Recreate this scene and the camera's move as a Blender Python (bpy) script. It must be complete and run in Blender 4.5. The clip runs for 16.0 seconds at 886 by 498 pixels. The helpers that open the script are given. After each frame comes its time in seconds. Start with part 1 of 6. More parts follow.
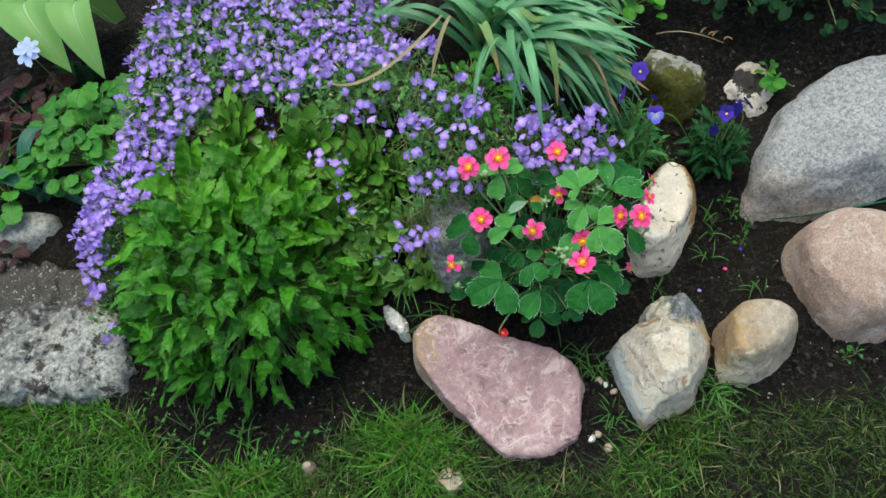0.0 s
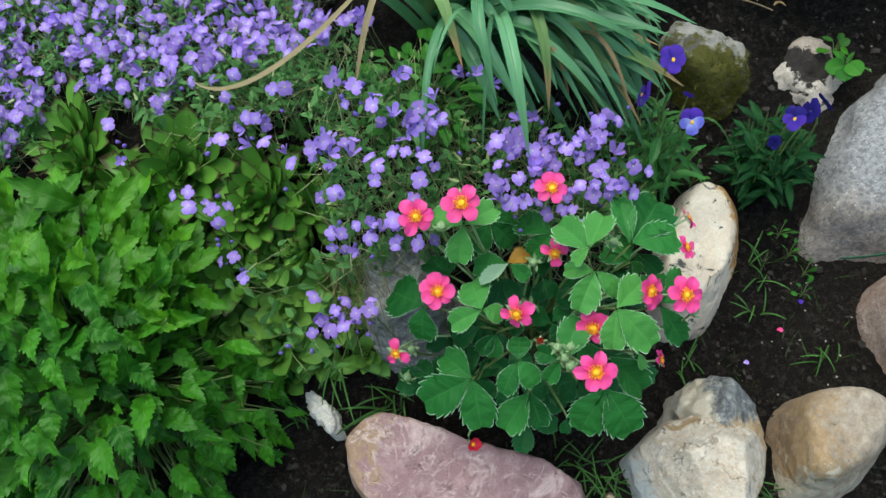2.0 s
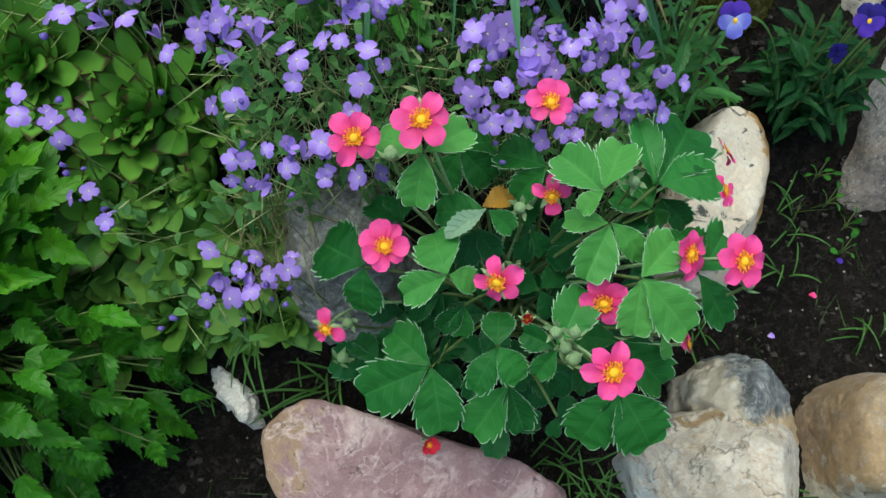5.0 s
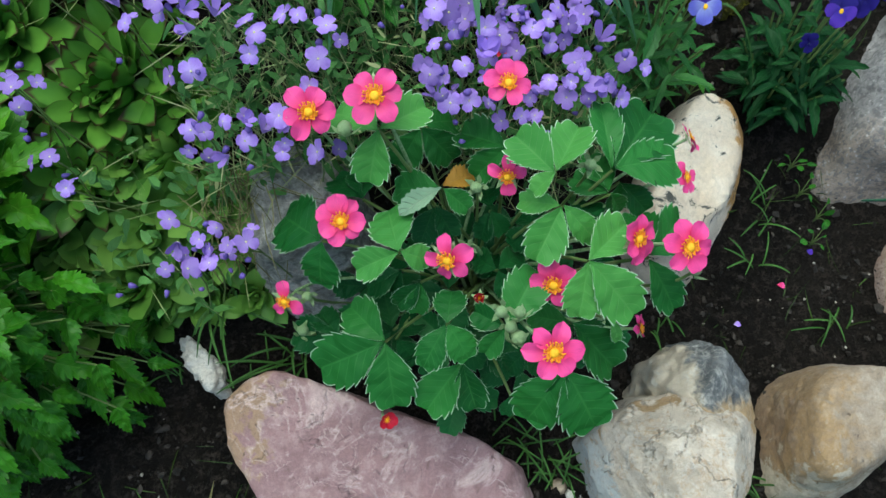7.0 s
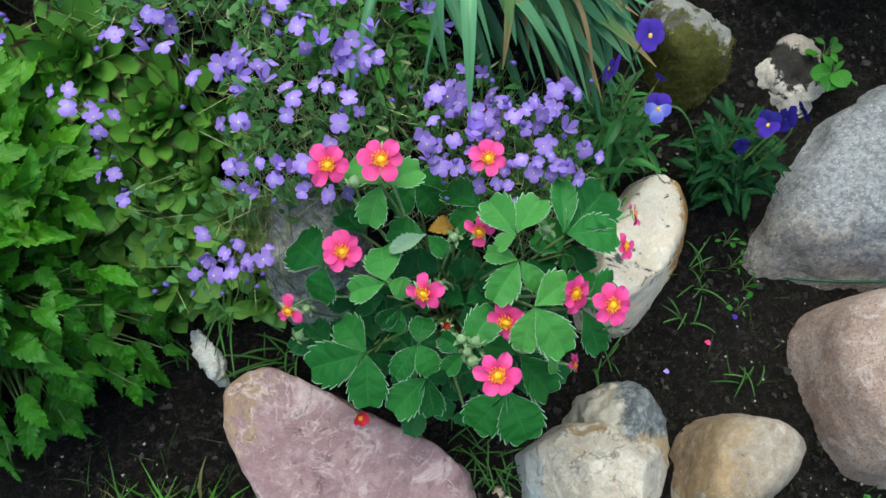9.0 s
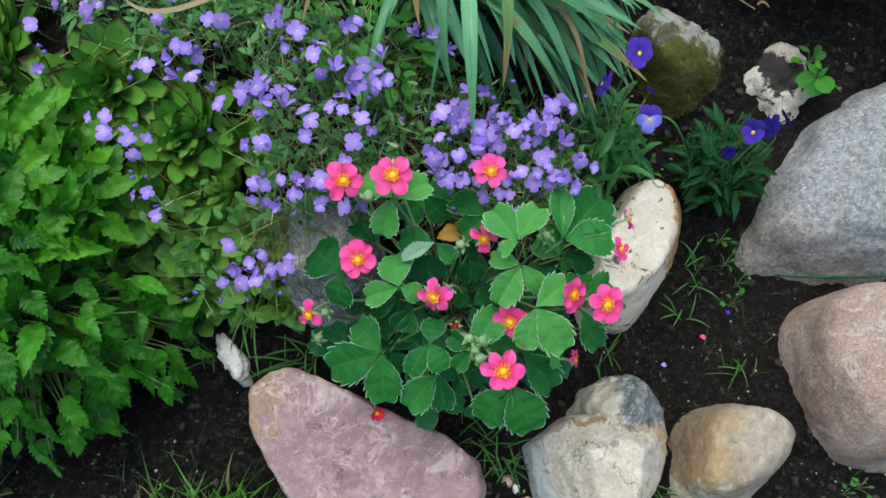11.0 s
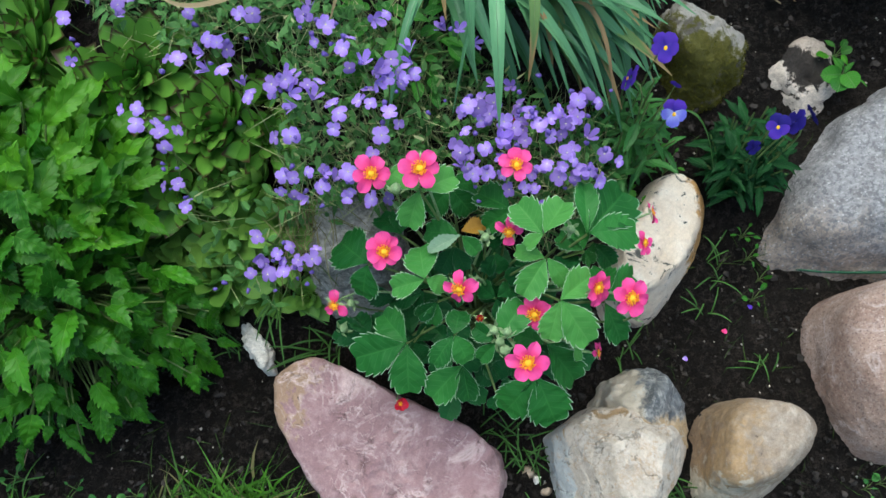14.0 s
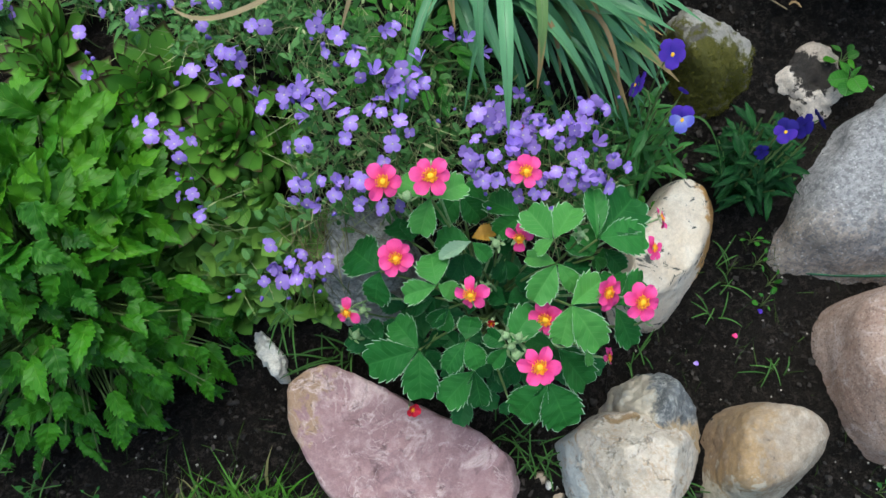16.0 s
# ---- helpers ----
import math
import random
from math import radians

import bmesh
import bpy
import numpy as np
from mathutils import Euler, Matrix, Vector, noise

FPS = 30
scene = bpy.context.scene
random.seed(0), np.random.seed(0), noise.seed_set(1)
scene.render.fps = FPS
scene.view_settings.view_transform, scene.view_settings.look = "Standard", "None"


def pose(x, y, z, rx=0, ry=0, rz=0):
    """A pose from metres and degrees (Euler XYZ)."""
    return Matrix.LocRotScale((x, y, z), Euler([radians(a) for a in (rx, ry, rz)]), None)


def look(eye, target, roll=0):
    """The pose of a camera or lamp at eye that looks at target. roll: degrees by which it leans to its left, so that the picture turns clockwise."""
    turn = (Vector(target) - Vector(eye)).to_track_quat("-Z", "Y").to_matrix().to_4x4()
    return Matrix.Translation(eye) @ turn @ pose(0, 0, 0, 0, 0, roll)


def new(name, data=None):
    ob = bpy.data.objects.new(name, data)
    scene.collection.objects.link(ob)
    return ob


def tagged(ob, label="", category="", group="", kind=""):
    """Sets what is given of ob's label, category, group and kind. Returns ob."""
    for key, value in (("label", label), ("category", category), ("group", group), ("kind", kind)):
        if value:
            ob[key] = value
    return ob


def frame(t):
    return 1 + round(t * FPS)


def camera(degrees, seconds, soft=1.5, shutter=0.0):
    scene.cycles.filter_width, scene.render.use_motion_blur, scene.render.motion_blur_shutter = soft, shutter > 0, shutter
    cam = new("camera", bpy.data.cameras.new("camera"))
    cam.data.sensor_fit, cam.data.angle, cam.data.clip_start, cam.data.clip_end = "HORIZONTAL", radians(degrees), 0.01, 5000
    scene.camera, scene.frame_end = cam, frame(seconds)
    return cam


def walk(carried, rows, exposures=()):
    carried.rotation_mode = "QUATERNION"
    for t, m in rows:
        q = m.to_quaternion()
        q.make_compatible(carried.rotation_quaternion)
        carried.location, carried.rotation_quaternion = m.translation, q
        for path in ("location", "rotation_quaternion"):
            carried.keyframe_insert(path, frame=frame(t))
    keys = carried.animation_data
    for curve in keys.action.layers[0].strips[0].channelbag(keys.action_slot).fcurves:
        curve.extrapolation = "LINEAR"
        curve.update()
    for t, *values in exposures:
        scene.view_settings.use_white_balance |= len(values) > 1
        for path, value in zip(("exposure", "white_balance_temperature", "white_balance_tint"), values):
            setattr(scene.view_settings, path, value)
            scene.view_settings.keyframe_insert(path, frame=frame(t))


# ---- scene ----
cam = camera(60.6, 16.0)
PATH = [
    (0, (0.099, -0.612, 1.002), (-0.064, 0.427, -0.699), -15.4),
    (0.5, (0.116, -0.505, 0.933), (-0.081, 0.512, -0.777), -15.0),
    (1, (0.135, -0.455, 0.875), (-0.108, 0.529, -0.849), -15.9),
    (1.5, (0.129, -0.408, 0.832), (-0.066, 0.591, -0.889), -15.9),
    (2, (0.117, -0.358, 0.776), (0.009, 0.582, -0.987), -14.5),
    (2.5, (0.098, -0.325, 0.737), (0.062, 0.584, -1.044), -13.3),
    (3, (0.081, -0.294, 0.694), (0.034, 0.609, -1.091), -13.0),
    (3.5, (0.09, -0.268, 0.646), (0.031, 0.617, -1.146), -11.9),
    (4, (0.093, -0.261, 0.624), (0.045, 0.57, -1.194), -9.0),
    (4.5, (0.106, -0.266, 0.621), (0.088, 0.512, -1.221), -8.4),
    (4.7, (0.107, -0.269, 0.618), (0.103, 0.503, -1.227), -7.7),
    (6.8, (0.135, -0.274, 0.616), (0.101, 0.458, -1.245), -9.1),
    (7, (0.138, -0.277, 0.618), (0.109, 0.447, -1.245), -7.7),
    (7.5, (0.145, -0.29, 0.652), (0.125, 0.416, -1.219), -3.6),
    (8, (0.146, -0.302, 0.683), (0.144, 0.427, -1.179), 0.1),
    (8.5, (0.14, -0.302, 0.704), (0.141, 0.452, -1.149), 1.3),
    (9, (0.146, -0.305, 0.721), (0.148, 0.466, -1.124), 1.0),
    (11.5, (0.146, -0.318, 0.77), (0.113, 0.448, -1.078), -2.6),
    (12, (0.145, -0.319, 0.774), (0.092, 0.447, -1.072), -3.5),
    (12.5, (0.146, -0.319, 0.779), (0.088, 0.45, -1.067), -4.2),
    (13, (0.144, -0.32, 0.777), (0.09, 0.451, -1.067), -3.8),
    (13.5, (0.141, -0.32, 0.774), (0.083, 0.44, -1.075), -4.0),
    (14, (0.138, -0.319, 0.771), (0.08, 0.429, -1.082), -3.9),
    (14.5, (0.139, -0.319, 0.77), (0.074, 0.423, -1.086), -4.2),
    (15, (0.138, -0.32, 0.771), (0.068, 0.421, -1.086), -4.4),
    (15.5, (0.136, -0.321, 0.772), (0.059, 0.438, -1.077), -5.4),
    (16, (0.136, -0.323, 0.776), (0.056, 0.447, -1.068), -5.8),
]
walk(cam, [(t, look(eye, target, roll)) for t, eye, target, roll in PATH], exposures=[(0, 0.65, 6330, -6), (2, 0.55, 6150, -6), (3.3, 0.38, 6150, -2), (4.6, 0.43, 6200, -8), (7, 0.47, 5950, -9), (9, 0.57, 6000, -7), (12, 0.57, 5950, -3), (16, 0.57, 6000, -2)])

# ---- light ----
SUN_AZ, SUN_EL = 112.0, 78.0
world = bpy.data.worlds.new("overcast_sky")
world.use_nodes = True
scene.world = world
sky = world.node_tree.nodes.new("ShaderNodeTexSky")
sky.sky_type, sky.sun_disc = "NISHITA", False
sky.sun_elevation, sky.sun_rotation = radians(SUN_EL), radians(90 - SUN_AZ)
sky.air_density, sky.dust_density, sky.ozone_density = 1.0, 4.0, 1.0
world.node_tree.links.new(sky.outputs[0], world.node_tree.nodes["Background"].inputs[0])
world.node_tree.nodes["Background"].inputs[1].default_value = 0.15
sun = new("sun", bpy.data.lights.new("sun", "SUN"))
sun.data.energy, sun.data.angle, sun.data.color = 1.3, radians(60), (1.0, 0.97, 0.93)
sun.matrix_basis = look((math.cos(radians(SUN_AZ)) * 5, math.sin(radians(SUN_AZ)) * 5, math.tan(radians(SUN_EL)) * 5), (0, 0, 0))


# ---- materials ----
class Graph:
    """A small builder for node materials."""

    def __init__(self, name):
        self.mat = bpy.data.materials.new(name)
        self.mat.use_nodes = True
        self.nt = self.mat.node_tree
        self.bsdf = self.nt.nodes["Principled BSDF"]
        self.out = self.nt.nodes["Material Output"]

    def node(self, kind, **inputs):
        n = self.nt.nodes.new("ShaderNode" + kind)
        for key, value in inputs.items():
            self.put(n.inputs[key.replace("_", " ")], value)
        return n

    def put(self, socket, value):
        if isinstance(value, bpy.types.NodeSocket):
            self.nt.links.new(value, socket)
        else:
            socket.default_value = value

    def math(self, op, a, b=0.0, c=0.0, clamp=False):
        n = self.nt.nodes.new("ShaderNodeMath")
        n.operation, n.use_clamp = op, clamp
        for s, v in zip(n.inputs, (a, b, c)):
            self.put(s, v)
        return n.outputs[0]

    def mix(self, fac, a, b, mode="MIX"):
        n = self.nt.nodes.new("ShaderNodeMix")
        n.data_type, n.blend_type = "RGBA", mode
        for s, v in ((n.inputs[0], fac), (n.inputs[6], a), (n.inputs[7], b)):
            self.put(s, (*v, 1) if isinstance(v, tuple) and len(v) == 3 else v)
        return n.outputs[2]

    def ramp(self, fac, lo, hi):
        n = self.nt.nodes.new("ShaderNodeMapRange")
        n.interpolation_type = "SMOOTHSTEP"
        self.put(n.inputs[0], fac)
        n.inputs[1].default_value, n.inputs[2].default_value = lo, hi
        return n.outputs[0]

    def coords(self, which="Object"):
        n = self.nt.nodes.new("ShaderNodeTexCoord")
        return n.outputs[which]

    def noise(self, vec, scale, detail=4.0, rough=0.55, warp=0.0):
        n = self.node("TexNoise", Vector=vec, Scale=scale, Detail=detail, Roughness=rough, Distortion=warp)
        return n.outputs["Fac"]

    def cells(self, vec, scale):
        n = self.node("TexVoronoi", Vector=vec, Scale=scale)
        return n.outputs["Distance"]

    def bump(self, height, strength, distance):
        n = self.node("Bump", Height=height, Strength=strength, Distance=distance)
        self.put(self.bsdf.inputs["Normal"], n.outputs[0])

    def done(self, colour, rough=0.6, spec=0.5):
        self.put(self.bsdf.inputs["Base Color"], colour)
        self.put(self.bsdf.inputs["Roughness"], rough)
        self.bsdf.inputs["Specular IOR Level"].default_value = spec
        return self.mat

    def glow_through(self, colour, share):
        """Lets a thin leaf or petal pass some light."""
        t = self.node("BsdfTranslucent")
        self.put(t.inputs[0], colour)
        m = self.nt.nodes.new("ShaderNodeMixShader")
        m.inputs[0].default_value = share
        self.nt.links.new(self.bsdf.outputs[0], m.inputs[1])
        self.nt.links.new(t.outputs[0], m.inputs[2])
        self.nt.links.new(m.outputs[0], self.out.inputs[0])


def leaf_material(name, dark, light, vein, edge=None, tip=None, rough=0.42, sides=7, vein_gain=0.5, share=0.12, spec=0.25, joined=False, quilt=0.0015, rim=0.5):
    """A leaf with a midrib, side veins, blotches and a tone of its own; UV: x across, y along."""
    g = Graph(name)
    uv = g.node("SeparateXYZ", Vector=g.coords("UV"))
    across = g.math("ABSOLUTE", g.math("MULTIPLY_ADD", uv.outputs[0], 2.0, -1.0))
    along = uv.outputs[1]
    if joined:
        own = g.nt.nodes.new("ShaderNodeNewGeometry").outputs["Random Per Island"]
    else:
        own = g.nt.nodes.new("ShaderNodeObjectInfo").outputs["Random"]
    spots = g.noise(g.coords("Object"), 3.0 if not joined else 60.0, 3.0)
    tone = g.math("ADD", g.math("MULTIPLY", own, 0.75), g.math("MULTIPLY", spots, 0.5), clamp=True)
    col = g.mix(tone, dark, light)
    line = g.math("FRACT", g.math("SUBTRACT", g.math("MULTIPLY", along, float(sides)), g.math("MULTIPLY", across, 1.6)))
    line = g.math("ABSOLUTE", g.math("SUBTRACT", line, 0.5))
    side = g.math("MULTIPLY", g.ramp(line, 0.07, 0.01), g.ramp(across, 1.0, 0.5)) if sides else 0.0
    mid = g.ramp(across, 0.07, 0.02)
    veins = g.math("MAXIMUM", side, mid)
    col = g.mix(g.math("MULTIPLY", veins, vein_gain), col, vein)
    if edge:
        col = g.mix(g.math("MULTIPLY", g.ramp(across, 0.95, 0.995), rim), col, edge)
    if tip:
        col = g.mix(g.math("MULTIPLY", g.ramp(g.math("ADD", along, g.math("MULTIPLY", across, 0.10)), 0.86, 0.97), 0.9), col, tip)
    puff = g.math("SUBTRACT", g.math("MULTIPLY", spots, 0.4), g.math("MULTIPLY", veins, min(1.0, vein_gain * 2)))
    g.bump(puff, 0.9, quilt)
    g.glow_through(col, share)
    return g.done(col, rough, spec)


def petal_material(name, base, outer, rough=0.5, share=0.2, lines=0.15, joined=False, depth=0.3):
    g = Graph(name)
    uv = g.node("SeparateXYZ", Vector=g.coords("UV"))
    own = g.nt.nodes.new("ShaderNodeNewGeometry").outputs["Random Per Island"] if joined else g.nt.nodes.new("ShaderNodeObjectInfo").outputs["Random"]
    col = g.mix(g.ramp(uv.outputs[1], 0.05, 0.75), base, outer)
    streak = g.noise(g.node("CombineXYZ", X=g.math("MULTIPLY", uv.outputs[0], 14.0), Y=uv.outputs[1]).outputs[0], 1.6, 2.0)
    col = g.mix(g.math("MULTIPLY", g.ramp(streak, 0.45, 0.7), lines), col, tuple(c * 0.55 for c in outer))
    col = g.mix(g.math("MULTIPLY", g.ramp(own, 0.3, 1.0), depth), col, tuple(min(1, c * 0.5) for c in outer))
    g.bump(streak, 0.25, 0.0006)
    g.glow_through(col, share)
    return g.done(col, rough, 0.3)


def plain_material(name, a, b, scale=200.0, rough=0.6, bump=0.3, depth=0.001, spec=0.4):
    g = Graph(name)
    n = g.noise(g.coords("Object"), scale, 5.0)
    col = g.mix(g.ramp(n, 0.3, 0.7), a, b)
    g.bump(n, bump, depth)
    return g.done(col, rough, spec)


def rock_material(name, low, mid, high, big=9.0, fine=160.0, specks=None, speck_scale=420.0, patch=None, patch_scale=14.0,
                  patch_at=0.58, side=None, rough=0.78, crack=0.0, relief=0.004, vein=None, grain_scale=380.0, grime=0.65, mottle=0.0, grain_gain=0.4, fray=0.12, patch_warp=0.8):
    """Stone: broad tone, fine grain, mineral specks, patches of another mineral or lichen, and fine relief.
    side: (axis vector, from, to, colour) lays a stain over one side of the stone."""
    g = Graph(name)
    p = g.coords("Object")
    a = g.noise(p, big, 6.0, 0.6, 0.4)
    b = g.noise(p, fine, 6.0, 0.7)
    col = g.mix(g.ramp(a, 0.3, 0.7), low, mid)
    col = g.mix(g.math("MULTIPLY", g.ramp(b, 0.42, 0.72), 0.55), col, high)
    dirt = g.noise(p, big * 4.2, 5.0, 0.65, 0.6)
    col = g.mix(g.math("MULTIPLY", g.ramp(dirt, 0.52, 0.70), grime), col, tuple(c * 0.45 for c in low))
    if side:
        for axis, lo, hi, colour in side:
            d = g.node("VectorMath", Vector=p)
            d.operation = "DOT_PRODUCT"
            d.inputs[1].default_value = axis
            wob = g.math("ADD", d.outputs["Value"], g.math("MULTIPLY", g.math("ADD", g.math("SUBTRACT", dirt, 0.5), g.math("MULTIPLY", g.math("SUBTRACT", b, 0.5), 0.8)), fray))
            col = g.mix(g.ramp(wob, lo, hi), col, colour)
    if patch:
        q = g.noise(p, patch_scale, 7.0, 0.68, patch_warp)
        col = g.mix(g.ramp(q, patch_at, patch_at + 0.06), col, patch)
    if vein:
        v = g.noise(p, big * 1.1, 4.0, 0.55, 1.0)
        v = g.math("MULTIPLY", g.ramp(v, 0.5, 0.68), g.ramp(b, 0.3, 0.6))
        col = g.mix(g.math("MULTIPLY", v, 0.45), col, vein)
        for scale, wide, gain in ((big * 1.5, 0.035, 0.6), (big * 3.1, 0.022, 0.45)):
            bent = g.noise(p, scale, 5.0, 0.58, 0.9)
            thread = g.ramp(g.math("ABSOLUTE", g.math("SUBTRACT", bent, 0.5)), wide, 0.0)
            col = g.mix(g.math("MULTIPLY", g.math("MULTIPLY", thread, g.ramp(dirt, 0.38, 0.62)), gain), col, vein)
    if mottle:
        s = g.noise(p, 170.0, 3.0, 0.6, 0.3)
        col = g.mix(g.math("MULTIPLY", g.ramp(s, 0.50, 0.62), mottle), col, tuple(c * 0.5 for c in low))
        col = g.mix(g.math("MULTIPLY", g.ramp(s, 0.44, 0.34), mottle * 0.7), col, high)
    if specks:
        s = g.noise(p, speck_scale, 2.0, 0.5)
        col = g.mix(g.math("MULTIPLY", g.ramp(s, 0.56, 0.64), 0.8), col, specks)
        s2 = g.cells(p, speck_scale * 0.6)
        col = g.mix(g.math("MULTIPLY", g.ramp(s2, 0.22, 0.1), 0.45), col, tuple(min(1, c * 1.5) for c in high))
    grain = g.noise(p, grain_scale, 8.0, 0.85)
    col = g.mix(1.0, col, g.math("MULTIPLY_ADD", g.ramp(grain, 0.32, 0.68), grain_gain, 1.03 - grain_gain / 2), "MULTIPLY")
    pits = g.math("MULTIPLY", g.ramp(g.noise(p, 230.0, 3.0, 0.6, 0.5), 0.38, 0.30), g.ramp(g.noise(p, 40.0, 3.0), 0.5, 0.62))
    col = g.mix(g.math("MULTIPLY", pits, 0.6), col, tuple(c * 0.3 for c in low))
    h = g.math("ADD", g.math("MULTIPLY", b, 0.5), g.math("ADD", dirt, g.math("MULTIPLY", a, 0.6)))
    h = g.math("SUBTRACT", g.math("ADD", h, g.math("MULTIPLY", grain, 0.35)), g.math("MULTIPLY", pits, 0.4))
    if crack:
        c = g.noise(p, 13.0, 5.0, 0.6, 0.25)
        gap = g.math("MULTIPLY", g.ramp(g.math("ABSOLUTE", g.math("SUBTRACT", c, 0.48)), 0.012, 0.0), g.ramp(dirt, 0.4, 0.6))
        col = g.mix(g.math("MULTIPLY", gap, crack), col, tuple(x * 0.3 for x in low))
        h = g.math("SUBTRACT", h, g.math("MULTIPLY", gap, 0.5))
    g.bump(h, 0.8, relief)
    return g.done(col, rough, 0.35)


def soil_material():
    g = Graph("damp_soil")
    p = g.coords("Object")
    a = g.noise(p, 6.0, 6.0, 0.6)
    b = g.noise(p, 120.0, 8.0, 0.75)
    c = g.noise(p, 480.0, 4.0, 0.7)
    col = g.mix(g.ramp(a, 0.3, 0.7), (0.008, 0.0068, 0.0057), (0.026, 0.021, 0.0172))
    col = g.mix(g.math("MULTIPLY", g.ramp(b, 0.48, 0.66), 0.85), col, (0.072, 0.058, 0.048))
    d = g.noise(p, 45.0, 5.0, 0.7)
    col = g.mix(g.math("MULTIPLY", g.ramp(d, 0.5, 0.68), 0.6), col, (0.044, 0.035, 0.028))
    col = g.mix(g.math("MULTIPLY", g.ramp(c, 0.55, 0.35), 0.6), col, (0.005, 0.004, 0.0035))
    col = g.mix(g.ramp(c, 0.74, 0.8), col, (0.2, 0.18, 0.15))
    # the turf shows between the blades of the lawn
    xyz = g.node("SeparateXYZ", Vector=p)
    turf = g.ramp(g.math("ADD", xyz.outputs[1], g.math("MULTIPLY", g.math("SUBTRACT", a, 0.5), 0.2)), -0.36, -0.46)
    col = g.mix(g.math("MULTIPLY", turf, 0.75), col, g.mix(b, (0.011, 0.018, 0.004), (0.026, 0.036, 0.008)))
    h = g.math("ADD", g.math("MULTIPLY", b, 1.0), g.math("MULTIPLY", c, 0.4))
    g.bump(h, 1.0, 0.012)
    return g.done(col, 0.85, 0.12)


M_SOIL = soil_material()
M_CLOD = plain_material("soil_crumbs", (0.007, 0.006, 0.005), (0.048, 0.039, 0.032), 60.0, 0.85, 1.0, 0.003)
M_STEM = plain_material("green_stalk", (0.10, 0.17, 0.04), (0.2, 0.27, 0.09), 90.0, 0.5)
M_DRY = plain_material("dry_straw", (0.24, 0.17, 0.09), (0.42, 0.32, 0.19), 120.0, 0.7)

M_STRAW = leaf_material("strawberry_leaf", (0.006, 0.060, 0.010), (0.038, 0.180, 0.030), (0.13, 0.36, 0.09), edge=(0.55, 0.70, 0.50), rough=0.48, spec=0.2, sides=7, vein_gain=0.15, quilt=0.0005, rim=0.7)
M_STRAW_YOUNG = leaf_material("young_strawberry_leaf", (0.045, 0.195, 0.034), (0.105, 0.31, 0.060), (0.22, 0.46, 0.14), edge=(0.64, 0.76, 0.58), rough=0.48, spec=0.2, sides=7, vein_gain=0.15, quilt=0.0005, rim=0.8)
# darker copy for low inner leaves: shade under the plant put into the colour
M_STRAW_SHADED = leaf_material("shaded_strawberry_leaf", (0.005, 0.050, 0.012), (0.020, 0.115, 0.024), (0.06, 0.20, 0.05), edge=(0.33, 0.48, 0.32), rough=0.48, spec=0.2, sides=7, vein_gain=0.15, quilt=0.0005, rim=0.4)
M_AMBER = leaf_material("amber_leaf", (0.35, 0.16, 0.02), (0.48, 0.26, 0.04), (0.5, 0.35, 0.1), rough=0.5, sides=8, vein_gain=0.2)
M_STRAW_UNDER = leaf_material("pale_leaf_underside", (0.2, 0.33, 0.2), (0.33, 0.46, 0.3), (0.4, 0.5, 0.36), rough=0.6)
M_BELL = leaf_material("bellflower_leaf", (0.005, 0.052, 0.004), (0.068, 0.245, 0.011), (0.22, 0.44, 0.07), edge=(0.15, 0.38, 0.04), quilt=0.0009, rough=0.42, sides=6, vein_gain=0.26, share=0.16)
M_BELL_YOUNG = leaf_material("young_bellflower_leaf", (0.018, 0.100, 0.004), (0.105, 0.30, 0.013), (0.26, 0.48, 0.07), edge=(0.18, 0.42, 0.04), quilt=0.0009, rough=0.42, sides=6, vein_gain=0.26, share=0.18)
M_LEEK = leaf_material("houseleek_leaf", (0.042, 0.145, 0.015), (0.15, 0.335, 0.042), (0.1, 0.22, 0.03), tip=(0.045, 0.010, 0.012), edge=(0.09, 0.05, 0.03), quilt=0.0004, sides=0, rough=0.45, vein_gain=0.0, share=0.05)
M_LEEK_PALE = leaf_material("pale_houseleek_leaf", (0.065, 0.18, 0.022), (0.20, 0.37, 0.065), (0.1, 0.22, 0.03), quilt=0.0004, sides=0, rough=0.45, vein_gain=0.0, share=0.05)
M_STRAP = leaf_material("daylily_leaf", (0.014, 0.095, 0.026), (0.17, 0.38, 0.17), (0.26, 0.42, 0.26), rough=0.33, sides=0, vein_gain=0.3, share=0.12, spec=0.45)
M_STRAP_TAN = leaf_material("withered_daylily_leaf", (0.22, 0.13, 0.045), (0.42, 0.28, 0.14), (0.5, 0.36, 0.2), rough=0.6, sides=0, vein_gain=0.3)
M_STRAP_TURN = leaf_material("yellowing_daylily_leaf", (0.10, 0.19, 0.05), (0.20, 0.32, 0.11), (0.3, 0.35, 0.2), edge=(0.4, 0.24, 0.07), tip=(0.42, 0.27, 0.12), rough=0.5, sides=0, vein_gain=0.3)
M_DRYING = leaf_material("drying_strap_leaf", (0.26, 0.20, 0.10), (0.40, 0.32, 0.18), (0.5, 0.42, 0.26), edge=(0.13, 0.24, 0.06), rough=0.6, sides=0, vein_gain=0.3)
M_VIOLA = leaf_material("pansy_leaf", (0.016, 0.090, 0.016), (0.075, 0.235, 0.042), (0.12, 0.25, 0.1), rough=0.45)
M_PANSY_DARK = leaf_material("dark_pansy_leaf", (0.004, 0.030, 0.008), (0.020, 0.090, 0.020), (0.05, 0.15, 0.05), rough=0.5, spec=0.15)
M_TUFT = leaf_material("thin_dull_grass_blade", (0.018, 0.060, 0.012), (0.085, 0.19, 0.040), (0.15, 0.25, 0.1), rough=0.5, sides=0)
